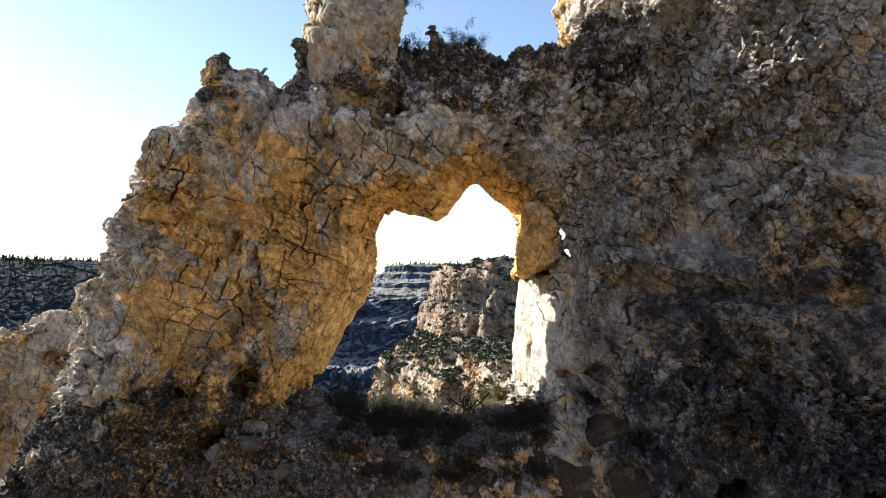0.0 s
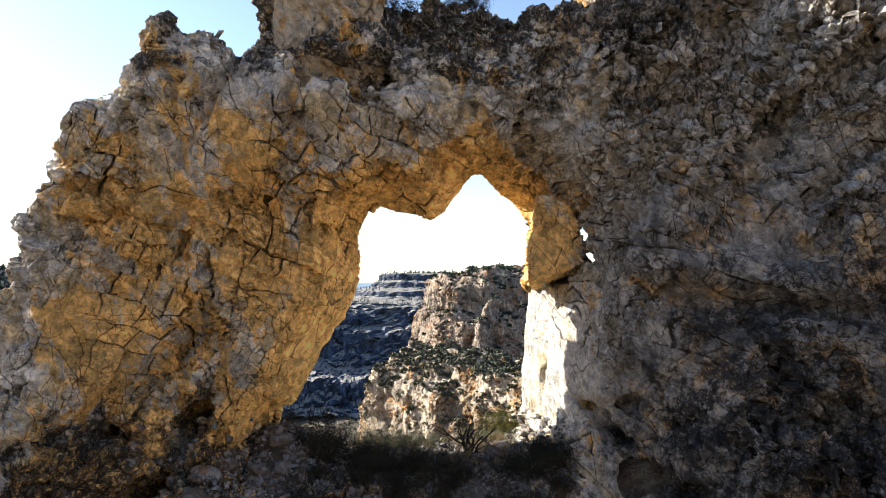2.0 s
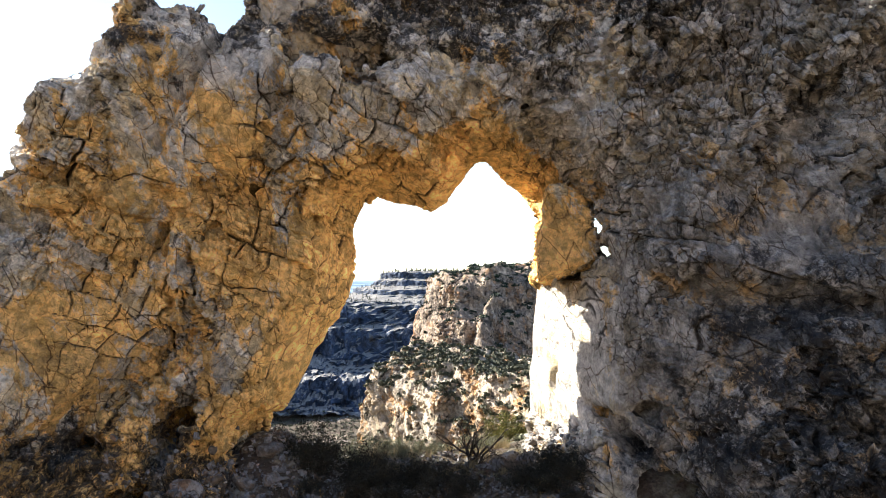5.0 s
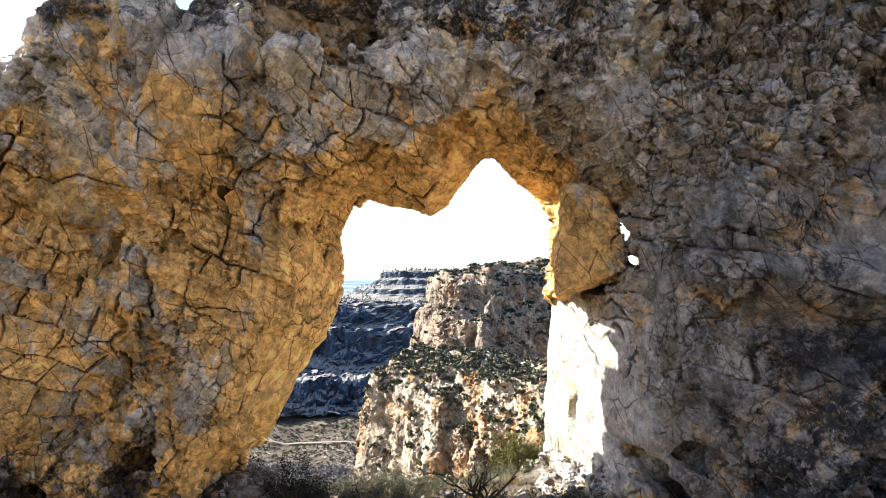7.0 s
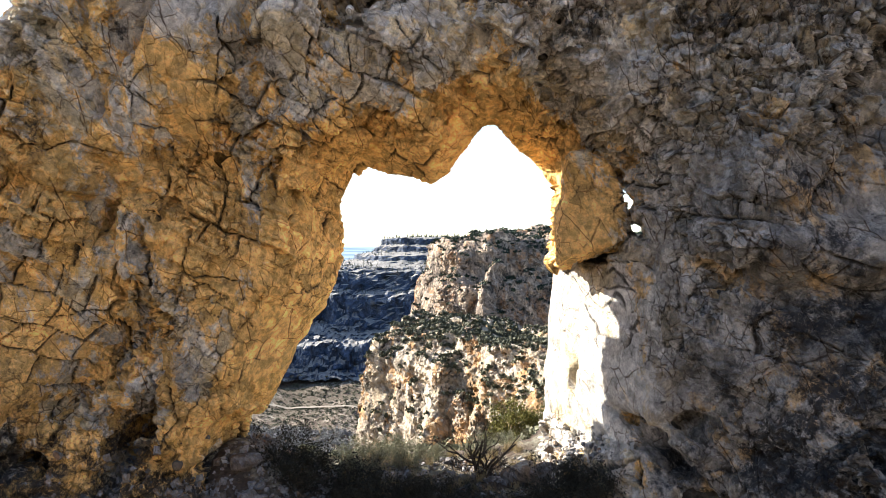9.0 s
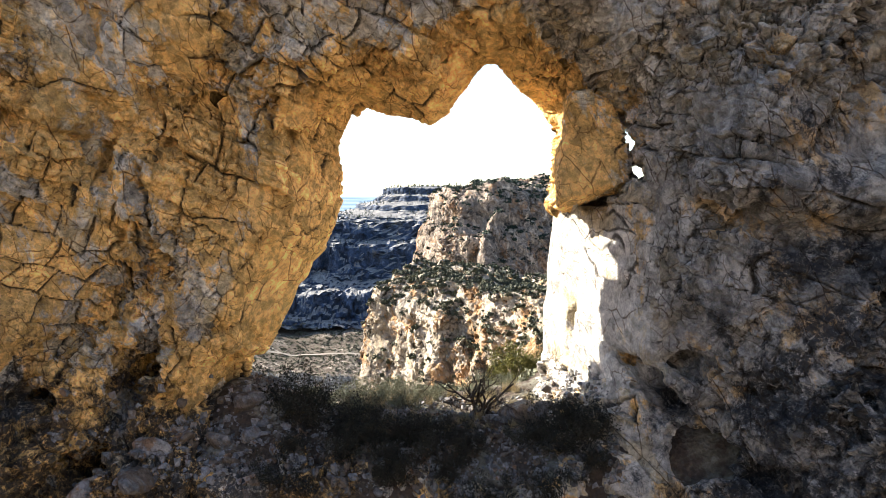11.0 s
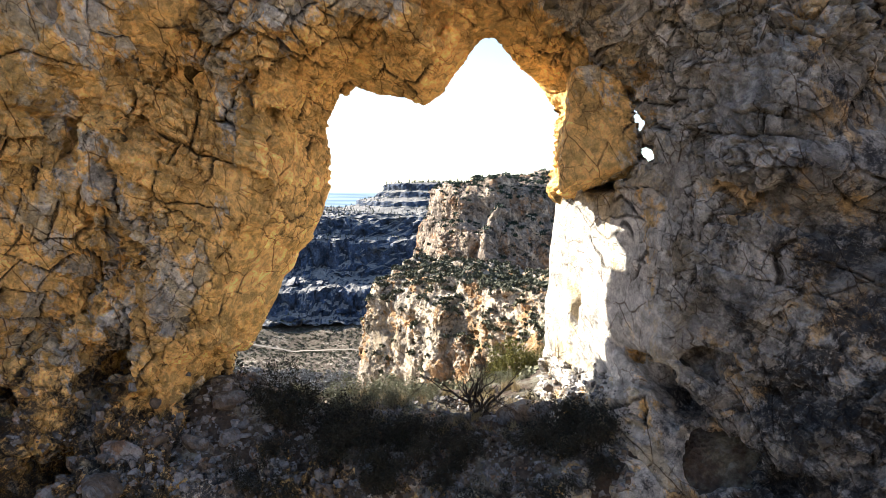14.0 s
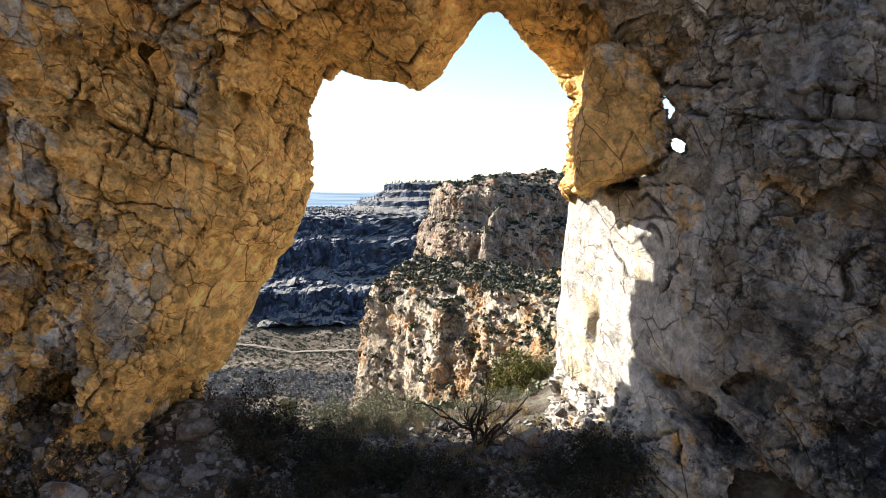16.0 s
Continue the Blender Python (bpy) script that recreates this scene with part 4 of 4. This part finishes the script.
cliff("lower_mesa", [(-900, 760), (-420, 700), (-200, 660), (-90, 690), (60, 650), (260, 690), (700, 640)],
      [(-30, -128), (-8, -122), (0, -98), (45, -88), (60, -80), (68, -52), (90, -46), (104, -27), (150, -24), (420, -24), (900, -40)], 900, 280, 22.0, 8.0, 461, M_HAZED_MESA,
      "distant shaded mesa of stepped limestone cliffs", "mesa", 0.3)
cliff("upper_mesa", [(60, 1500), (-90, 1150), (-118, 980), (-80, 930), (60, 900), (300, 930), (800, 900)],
      [(-120, -40), (-70, -24), (-40, -16), (-38, -9), (-12, -4), (-9, 3), (0, 6), (1, 15), (20, 17), (200, 19)], 420, 110, 16.0, 3.0, 471, M_HAZED_MESA,
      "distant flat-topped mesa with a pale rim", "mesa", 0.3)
cliff("far_hill", [(-1200, 500), (-760, 560), (-520, 640), (-360, 760), (-300, 900), (-280, 1300)],
      [(-160, -125), (-60, -70), (40, -30), (120, -2), (200, 14), (400, 20)], 400, 160, 14.0, 3.0, 491, M_FOREST, "dark wooded hillside across the canyon", "hill")
# an unseen cliff in full sun, added behind the walk to throw warm light onto the arch
cliff("near_canyon_side", [(260, -10), (120, -36), (40, -40), (-40, -36), (-140, -22), (-300, 40)],
      [(-14, -60), (-6, -34), (0, -22), (3, -6), (12, -2), (16, 14), (28, 22), (32, 42), (90, 58)], 240, 90, 9.0, 3.0, 521, M_CLIFF,
      "unseen sunlit limestone cliff behind the walk, added to throw light onto the arch")


# ---- plants and loose stones ----
def leaf_material(name, low, high):
    m = Nodes(name)
    info = m.nodes.new("ShaderNodeNewGeometry")
    colour = m.mix(info.outputs["Random Per Island"], low, high)
    m.done(colour, 0.75, None, 0.2)
    return m.mat


def bark_material(name, low, high):
    m = Nodes(name)
    g = m.noise(14.0, 8, 0.7, 0.5, (1, 1, 0.25))
    return m.done(m.mix(m.ramp(g, 0.35, 0.65), low, high), 0.9, m.bump(g, 0.02, 0.8), 0.15)


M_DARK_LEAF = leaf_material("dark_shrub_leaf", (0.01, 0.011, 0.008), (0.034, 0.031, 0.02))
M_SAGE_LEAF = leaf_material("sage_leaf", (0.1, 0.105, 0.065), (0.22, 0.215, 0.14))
M_JUNIPER_LEAF = leaf_material("juniper_leaf", (0.05, 0.055, 0.01), (0.15, 0.135, 0.025))
M_DRY_GRASS = leaf_material("dry_grass", (0.22, 0.17, 0.09), (0.36, 0.29, 0.16))
M_GREY_WOOD = leaf_material("bare_wood", (0.12, 0.12, 0.125), (0.24, 0.235, 0.23))
M_PINE_LEAF = leaf_material("pine_leaf", (0.012, 0.022, 0.016), (0.035, 0.05, 0.03))
M_SCRUB_LEAF = leaf_material("scrub_leaf", (0.035, 0.04, 0.024), (0.1, 0.1, 0.065))
M_BARK = bark_material("dark_bark", (0.025, 0.02, 0.017), (0.075, 0.06, 0.048))
M_DRY_BARK = bark_material("dry_bark", (0.06, 0.05, 0.04), (0.16, 0.13, 0.1))


def grow(rng, start, way, length, radius, level, lines, gnarl, lift):
    """A branch and its side branches, as lines of (place, radius)."""
    steps = 5
    p, w = np.array(start, float), np.array(way, float)
    pts = [(p.copy(), radius)]
    for k in range(steps):
        w = w + gnarl * rng.normal(size=3) + np.array([0, 0, lift])
        w /= np.linalg.norm(w)
        p = p + w * length / steps
        pts.append((p.copy(), radius * (1 - 0.55 * (k + 1) / steps)))
    lines.append((level, pts))
    if level > 0:
        for _ in range(rng.integers(2, 5)):
            k = rng.integers(1, steps + 1)
            side = w + rng.normal(size=3) * 0.75
            side /= np.linalg.norm(side)
            grow(rng, pts[k][0], side, length * rng.uniform(0.45, 0.75), pts[k][1] * 0.65, level - 1, lines, gnarl, lift)


def tubes(lines):
    vs, fs, base = [], [], 0
    for level, pts in lines:
        sides = 3 if level == 0 else 5
        ring = np.linspace(0, 2 * np.pi, sides, endpoint=False)
        c = np.array([p for p, _ in pts])
        r = np.array([q for _, q in pts])
        t = np.gradient(c, axis=0)
        t /= np.maximum(np.linalg.norm(t, axis=1, keepdims=True), 1e-6)
        u = np.cross(t, [0.31, 0.87, 0.38])
        u /= np.maximum(np.linalg.norm(u, axis=1, keepdims=True), 1e-6)
        w = np.cross(t, u)
        v = c[:, None] + r[:, None, None] * (np.cos(ring)[None, :, None] * u[:, None] + np.sin(ring)[None, :, None] * w[:, None])
        i = base + np.arange(len(c) * sides).reshape(len(c), sides)
        j = np.roll(i, -1, 1)
        vs.append(v.reshape(-1, 3))
        fs.append(np.stack([i[:-1], j[:-1], j[1:], i[1:]], -1).reshape(-1, 4))
        base += len(c) * sides
    return np.concatenate(vs), np.concatenate(fs)


def leaves_at(rng, places, size, slim=0.45):
    """Small folded leaves of random turn, one at each place."""
    n = len(places)
    a = rng.normal(size=(n, 3))
    a /= np.linalg.norm(a, axis=1, keepdims=True)
    b = np.cross(a, rng.normal(size=(n, 3)))
    b /= np.maximum(np.linalg.norm(b, axis=1, keepdims=True), 1e-6)
    up = np.cross(a, b)
    s = (size * rng.uniform(0.6, 1.4, n))[:, None]
    v = np.stack([places - a * s * 0.5, places + b * s * slim * 0.5 + up * s * 0.1, places + a * s * 0.5, places - b * s * slim * 0.5 + up * s * 0.1], 1)
    return v.reshape(-1, 3), np.arange(4 * n).reshape(n, 4)


def shrub(name, label, category, seed, stems, height, spread, level, gnarl, lift, radius, leaf_count, leaf_size, leaf_mat, wood_mat, group, blur=0.07):
    """A woody shrub at the origin: stems and foliage."""
    rng = np.random.default_rng(seed)
    lines = []
    for k in range(stems):
        turn = 2 * np.pi * (k + rng.uniform(-0.3, 0.3)) / stems
        way = np.array([spread * math.cos(turn), spread * math.sin(turn), 1.0])
        way /= np.linalg.norm(way)
        grow(rng, (0.06 * math.cos(turn), 0.06 * math.sin(turn), -0.08), way, height * rng.uniform(0.55, 0.8), radius, level, lines, gnarl, lift)
    ob = thing(name, label, category, "", group)
    lay_part("branchwork", quad_mesh("branchwork", *tubes(lines), wood_mat), ob, "dark crooked woody stems")
    tips = np.array([p for lv, pts in lines if lv <= 1 for p, _ in pts[2:]])
    tips = tips[tips[:, 2] > 0.05]
    if leaf_count:
        at = tips[rng.integers(0, len(tips), leaf_count)] + rng.normal(size=(leaf_count, 3)) * blur
        at[:, 2] = np.maximum(at[:, 2], 0.02)
        lay_part("foliage", quad_mesh("foliage", *leaves_at(rng, at, leaf_size), leaf_mat, False), ob, "")
    return ob


def grass_blades(rng, at, size):
    """Blades of a tuft at a place."""
    n = 110
    turn, lean = rng.uniform(0, 2 * np.pi, n), rng.uniform(0.05, 0.6, n)
    h = size * rng.uniform(0.14, 0.34, n)
    base = np.array(at) + np.stack([rng.normal(size=n) * 0.06, rng.normal(size=n) * 0.06, np.full(n, -0.03)], 1)
    tip = base + np.stack([np.cos(turn) * lean * h, np.sin(turn) * lean * h, h], 1)
    side = np.stack([-np.sin(turn), np.cos(turn), 0 * turn], 1) * 0.004
    return np.stack([base - side, base + side, tip + side * 0.3, tip - side * 0.3], 1).reshape(-1, 3)


def stone_mesh(seed, size, rough=0.5, steps=10):
    """A broken stone: a ball cut by random planes."""
    rng = np.random.default_rng(seed)
    th, ph = np.meshgrid(np.linspace(0, 2 * np.pi, 2 * steps, endpoint=False), np.linspace(0.02, np.pi - 0.02, steps), indexing="ij")
    d = np.stack([np.cos(th) * np.sin(ph), np.sin(th) * np.sin(ph), np.cos(ph)], -1).reshape(-1, 3)
    n = rng.normal(size=(11, 3))
    n /= np.linalg.norm(n, axis=1, keepdims=True)
    reach = rng.uniform(0.55, 0.95, 11)
    r = np.min(np.where(d @ n.T > 0.05, reach / np.maximum(d @ n.T, 0.05), 1.3), axis=1)
    r = np.minimum(r, 1.15)
    v = d * r[:, None] * np.array(size)
    v += d * (rough * 0.05 * min(size) * rough_noise((v * 3 / min(size)).astype(np.float32), 1.5, seed, 3))[:, None]
    i = np.arange(2 * steps * steps).reshape(2 * steps, steps)
    j = np.roll(i, -1, 0)
    f = np.stack([i[:, :-1], i[:, 1:], j[:, 1:], j[:, :-1]], -1).reshape(-1, 4)
    return rock_mesh("stone", v, f, np.stack([np.full(len(v), rng.uniform(0, 1)), np.zeros(len(v))], 1), M_STONE)


bpy.context.view_layer.update()
graph = bpy.context.evaluated_depsgraph_get()


def drop(x, y, start):
    """Height of the first surface under (x, y, start), and its normal."""
    hit, place, normal, *_ = scene.ray_cast(graph, (x, y, start), (0, 0, -1))
    return (place.z, normal) if hit else (None, None)


def plant(proto, x, y, start, size, rng, sink=0.03, first=[]):
    z, _ = drop(x, y, start)
    if z is None:
        return
    m = Matrix.Translation((x, y, z - sink)) @ Matrix.Rotation(rng.uniform(0, 6.28), 4, "Z") @ Matrix.Rotation(rng.uniform(-0.15, 0.15), 4, "X")
    ob = copy_thing(proto, m)
    ob.scale = (size, size, size * rng.uniform(0.85, 1.15))


def away(ob):
    """Takes a pattern piece out again, once its copies stand."""
    for o in (*ob.children_recursive, ob):
        bpy.data.objects.remove(o)


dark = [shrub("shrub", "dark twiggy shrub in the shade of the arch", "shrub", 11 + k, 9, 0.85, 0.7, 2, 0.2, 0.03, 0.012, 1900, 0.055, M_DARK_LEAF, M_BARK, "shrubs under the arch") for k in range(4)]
sage = [shrub("sage_shrub", "grey-green sagebrush with fine leaves in the sun", "shrub", 31 + k, 10, 0.7, 0.8, 2, 0.18, 0.05, 0.011, 1900, 0.052, M_SAGE_LEAF, M_DRY_BARK, "sagebrush on the slope") for k in range(3)]
juniper = [shrub("juniper", "olive-green juniper bush on the canyon slope", "juniper", 51 + k, 6, 1.7, 0.45, 3, 0.22, 0.03, 0.035, 9000, 0.08, M_JUNIPER_LEAF, M_DRY_BARK, "junipers", 0.11) for k in range(2)]

rng = np.random.default_rng(7)
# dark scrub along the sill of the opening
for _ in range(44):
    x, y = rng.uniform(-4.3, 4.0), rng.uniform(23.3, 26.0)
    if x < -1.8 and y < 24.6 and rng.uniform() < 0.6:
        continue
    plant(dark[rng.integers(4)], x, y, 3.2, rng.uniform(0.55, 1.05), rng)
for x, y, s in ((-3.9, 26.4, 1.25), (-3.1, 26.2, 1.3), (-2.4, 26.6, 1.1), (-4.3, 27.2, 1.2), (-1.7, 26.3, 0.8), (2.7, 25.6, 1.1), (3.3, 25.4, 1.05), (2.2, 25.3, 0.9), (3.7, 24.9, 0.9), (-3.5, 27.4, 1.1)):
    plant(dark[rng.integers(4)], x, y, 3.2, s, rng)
# sunlit sage behind the sill and down the slope
for x, y, s in ((-2.6, 27.9, 1.0), (-1.9, 28.3, 1.1), (-1.2, 28.0, 0.9), (-0.7, 28.9, 1.0), (-1.6, 29.4, 1.0), (-2.8, 29.2, 1.1), (-0.2, 29.9, 0.9), (-3.6, 28.6, 1.0)):
    plant(sage[rng.integers(3)], x, y, 3.2, s, rng)
for _ in range(70):
    y = rng.uniform(30, 75)
    x = rng.uniform(-8, 10) * (y / 40)
    plant(sage[rng.integers(3)], x, y, 6.0, rng.uniform(0.8, 1.7), rng)
plant(juniper[0], 2.8, 41.0, 6.0, 1.2, rng)
plant(juniper[1], 4.6, 46.0, 6.0, 1.0, rng)
# scrub on top of the span and along the sunlit flank
for x, y, s in ((-2.3, 25.9, 1.0), (-1.7, 26.1, 1.25), (-1.2, 26.0, 1.1), (0.6, 26.0, 1.0), (1.2, 26.2, 0.9), (0.2, 26.2, 0.7)):
    plant(dark[rng.integers(4)], x, y, 40, s, rng)
for x, y, s in ((-13.9, 26.4, 1.2), (-13.9, 25.6, 0.9), (-14.6, 26.0, 1.0), (-16.4, 27.5, 1.2), (-15.6, 26.6, 1.1), (-17.8, 28.5, 1.3), (-15.2, 24.8, 0.8), (-16.0, 25.0, 0.9), (-18.8, 27.5, 1.0)):
    plant(sage[rng.integers(3)], x, y, 40, s, rng)
# the crooked, nearly bare shrub in the gap
gnarled = shrub("gnarled_shrub", "dark crooked shrub, nearly bare, in the gap of the arch", "shrub", 78, 8, 1.9, 0.95, 3, 0.32, 0.04, 0.05, 1500, 0.03, M_DARK_LEAF, M_BARK, "", 0.06)
gnarled.matrix_basis = Matrix.Translation((1.05, 27.3, drop(1.05, 27.3, 3.2)[0] - 0.03))
for ob in (*dark, *sage, *juniper):
    away(ob)

blades = []
for _ in range(70):
    x, y = rng.uniform(-2.5, 2.6), rng.uniform(26.0, 30.0)
    blades.append(grass_blades(rng, (x, y, drop(x, y, 3.0)[0]), rng.uniform(0.7, 1.3)))
blades = np.concatenate(blades)
tagged(new("dry_grass", quad_mesh("dry_grass", blades, np.arange(len(blades)).reshape(-1, 4), M_DRY_GRASS, False)), "dry straw-coloured grass on stony ground", "grass", kind="stuff")

# loose stones at the foot of the leg and over the sill
stones = [stone_mesh(300 + k, (1.0, rng.uniform(0.6, 0.9), rng.uniform(0.45, 0.75))) for k in range(8)]


def lay_stone(x, y, start, size, name, label, category, group):
    z, _ = drop(x, y, start)
    if z is None:
        return
    ob = tagged(new(name, stones[rng.integers(8)]), label, category, group)
    ob.matrix_basis = Matrix.Translation((x, y, z + 0.18 * size)) @ Euler((rng.uniform(-0.5, 0.5), rng.uniform(-0.5, 0.5), rng.uniform(0, 6.28))).to_matrix().to_4x4() @ Matrix.Scale(size, 4)


for _ in range(210):
    x, y = rng.uniform(-8.2, -2.6), rng.uniform(23.0, 26.2)
    lay_stone(x, y, 1.9, 0.04 + 0.2 * rng.uniform() ** 3, "stone", "loose grey and tan limestone stone", "stone", "loose stones under the arch")
for _ in range(90):
    x, y = rng.uniform(-2.6, 4.0), rng.uniform(23.2, 29.0)
    lay_stone(x, y, 2.5, 0.04 + 0.16 * rng.uniform() ** 3, "stone", "loose grey and tan limestone stone", "stone", "loose stones under the arch")
for x, y, s in ((2.1, 27.0, 0.62), (2.7, 26.7, 0.5), (-4.9, 25.6, 0.3), (-5.6, 25.4, 0.35), (-6.2, 25.0, 0.25), (-5.2, 26.6, 0.45), (-4.4, 28.0, 0.5), (-7.0, 24.6, 0.5), (-8.1, 24.0, 0.6), (-1.6, 26.9, 0.35), (0.2, 26.6, 0.25), (-6.9, 23.6, 0.55), (-5.5, 23.4, 0.5)):
    lay_stone(x, y, 2.2, s, "boulder", "rough grey limestone boulder on the ground under the arch", "boulder", "boulders under the arch")


# gravel over the ground under the arch, from a handful of chips
chip_rng = np.random.default_rng(91)
cube = np.array([(a, b, c) for a in (-1, 1) for b in (-1, 1) for c in (-1, 1)], float)
cube_faces = np.array([(0, 1, 3, 2), (4, 6, 7, 5), (0, 4, 5, 1), (2, 3, 7, 6), (0, 2, 6, 4), (1, 5, 7, 3)])
gravel_v, gravel_f, gravel_tint = [], [], []
for _ in range(5200):
    x, y = chip_rng.uniform(-9.0, 4.2), 23.0 + 6.0 * chip_rng.uniform() ** 1.3
    z, n = drop(x, y, 2.3)
    if z is None or z > 2.2 or n.z < 0.4:
        continue
    size = 0.022 + 0.085 * chip_rng.uniform() ** 3
    v = cube * chip_rng.uniform(0.45, 1.0, 3) + chip_rng.uniform(-0.4, 0.4, (8, 3))
    turn = np.array(Euler(chip_rng.uniform(0, 6.28, 3)).to_matrix())
    gravel_f.append(cube_faces + 8 * len(gravel_v))
    gravel_v.append(v @ turn.T * size + np.array((x, y, z + 0.3 * size)))
    gravel_tint.append(np.full(8, chip_rng.uniform()))
gravel_tint = np.concatenate(gravel_tint)
tagged(new("gravel", rock_mesh("gravel", np.concatenate(gravel_v), np.concatenate(gravel_f), np.stack([gravel_tint, 0 * gravel_tint], 1), M_STONE)), "loose grey and tan limestone gravel under the arch", "gravel", kind="stuff")


# ---- distant scrub, trees, road and plain ----
bpy.context.view_layer.update()
graph = bpy.context.evaluated_depsgraph_get()


def clumps(rng, places, sizes, per, flat=0.7, leaf=0.33):
    """Irregular tufts of leaves, one at each place, as one mesh's corners and faces."""
    n = len(places)
    d = rng.normal(size=(n, per, 3))
    d /= np.linalg.norm(d, axis=2, keepdims=True)
    d *= rng.uniform(0.35, 1.0, (n, per, 1)) * rng.uniform(0.6, 1.15, (n, 1, 3))
    d[:, :, 2] = np.abs(d[:, :, 2]) * flat
    at = (places[:, None] + d * sizes[:, None, None]).reshape(-1, 3)
    return leaves_at(rng, at, np.repeat(sizes, per) * leaf * 1.6, 0.8)


def conifers(rng, places, heights):
    """Ragged pointed trees: a stem's line of drooping sprays."""
    vs = []
    for p, h in zip(places, heights):
        k = 26
        t = rng.uniform(0.08, 1.0, k)
        turn = rng.uniform(0, 2 * np.pi, k)
        r = h * 0.2 * (1.05 - t) * rng.uniform(0.6, 1.2, k)
        out = np.stack([np.cos(turn), np.sin(turn), 0 * turn], 1)
        side = np.stack([-np.sin(turn), np.cos(turn), 0 * turn], 1)
        c = p + np.stack([0 * t, 0 * t, t * h], 1)
        tip = c + out * r[:, None] - np.array([0, 0, 1]) * (0.1 * h)
        w = side * (0.5 * r + 0.02 * h)[:, None]
        vs.append(np.stack([c + np.array([0, 0, 0.12 * h]), tip + w, tip - np.array([0, 0, 0.03 * h]), tip - w], 1).reshape(-1, 3))
    v = np.concatenate(vs)
    return v, np.arange(len(v)).reshape(-1, 4)


def settled(rng, count, xs, ys, start, low, high, steep=0.55):
    """Random places on the surfaces of a stretch of the plan, between two heights, where the ground is not too steep."""
    out = []
    for _ in range(count):
        x, y = rng.uniform(*xs), rng.uniform(*ys)
        z, n = drop(x, y, start)
        if z is not None and low < z < high and n.z > steep:
            out.append((x, y, z))
    return np.array(out)


rng = np.random.default_rng(21)


def spread(name, label, category, places, sizes, per, material, flat=0.7, leaf=0.33):
    tagged(new(name, quad_mesh(name, *clumps(rng, places, sizes, per, flat, leaf), material, False)), label, category, kind="stuff")


at = settled(rng, 6000, (-20, 36), (58, 142), 30, -24, 2, 0.4)
spread("ledge_scrub", "grey-green scrub on the sunlit limestone ledge", "scrub", at, rng.uniform(0.35, 1.0, len(at)), 34, M_SCRUB_LEAF)
at = settled(rng, 1500, (-6, 34), (31, 95), 20, -30, 0, 0.3)
spread("slope_scrub", "low sage scrub on the canyon slope", "scrub", at, rng.uniform(0.2, 0.55, len(at)), 30, M_SAGE_LEAF)
at = settled(rng, 2600, (-40, 140), (300, 420), 80, -60, 30, 0.3)
spread("cliff_scrub", "dark juniper scrub on the tall cliff", "scrub", at, rng.uniform(1.0, 2.6, len(at)), 22, M_PINE_LEAF)
at = settled(rng, 5200, (-280, 0), (400, 650), 60, -145, -100, 0.3)
spread("valley_scrub", "dark scrub dotted over the valley floor", "scrub", at, rng.uniform(0.9, 2.6, len(at)), 12, M_SCRUB_LEAF)
at = settled(rng, 1500, (-230, -62), (395, 500), 60, -140, -100, 0.2)
spread("valley_wood", "grey leafless wood along the valley floor", "trees", at, rng.uniform(2.5, 4.5, len(at)), 26, M_GREY_WOOD, 1.0, 0.22)
at = settled(rng, 2600, (-420, 200), (700, 1100), 60, -60, 60, 0.35)
tagged(new("mesa_pine", quad_mesh("mesa_pine", *conifers(rng, at, rng.uniform(2.0, 5.0, len(at))), M_PINE_LEAF, False)), "dark pines along the benches of the distant mesa", "trees", kind="stuff")
at = settled(rng, 420, (-130, 300), (880, 1000), 60, 5, 60, 0.3)
tagged(new("rim_pine", quad_mesh("rim_pine", *conifers(rng, at, rng.uniform(3, 8, len(at))), M_SCRUB_LEAF, False)), "small pines along the mesa's rim", "trees", kind="stuff")
at = settled(rng, 3200, (-900, -250), (520, 1000), 80, -80, 60, 0.2)
tagged(new("hill_pine", quad_mesh("hill_pine", *conifers(rng, at, rng.uniform(5, 11, len(at))), M_PINE_LEAF, False)), "dark pine forest on the far hillside", "trees", kind="stuff")

road_x = np.linspace(-420, 40, 150)
road_y = 575 + 3 * np.sin(road_x / 70.0) + 0.06 * road_x
rows = []
for k in (-2.2, 0.0, 2.2):
    rows.append(np.stack([road_x, road_y + k, land_height(road_x, np.full_like(road_x, 1.0) * road_y) + 1.6], 1))
road_v = np.stack(rows, 1).reshape(-1, 3)
mr = Nodes("dirt_road")
M_ROAD = mr.done(mr.mix(mr.ramp(mr.noise(0.2, 7), 0.35, 0.65), (0.17, 0.15, 0.125), (0.23, 0.2, 0.165)), 0.95)
tagged(new("road", quad_mesh("road", road_v, grid_faces(150, 3), M_ROAD)), "pale dirt road along the valley floor", "road", kind="structure")

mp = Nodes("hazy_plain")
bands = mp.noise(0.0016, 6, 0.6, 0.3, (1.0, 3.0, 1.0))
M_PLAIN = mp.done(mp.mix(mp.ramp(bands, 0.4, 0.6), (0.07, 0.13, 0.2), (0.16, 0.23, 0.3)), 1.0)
px_, py_ = np.meshgrid(np.linspace(-4000, 3000, 60), np.linspace(2300, 4850, 40), indexing="ij")
plain_z = np.interp(py_, [2300, 4850], [-100, -12]) + 2.0 * rough_noise(np.stack([px_.ravel(), py_.ravel(), 0 * px_.ravel()], 1).astype(np.float32), 500.0, 801, 3).reshape(px_.shape)
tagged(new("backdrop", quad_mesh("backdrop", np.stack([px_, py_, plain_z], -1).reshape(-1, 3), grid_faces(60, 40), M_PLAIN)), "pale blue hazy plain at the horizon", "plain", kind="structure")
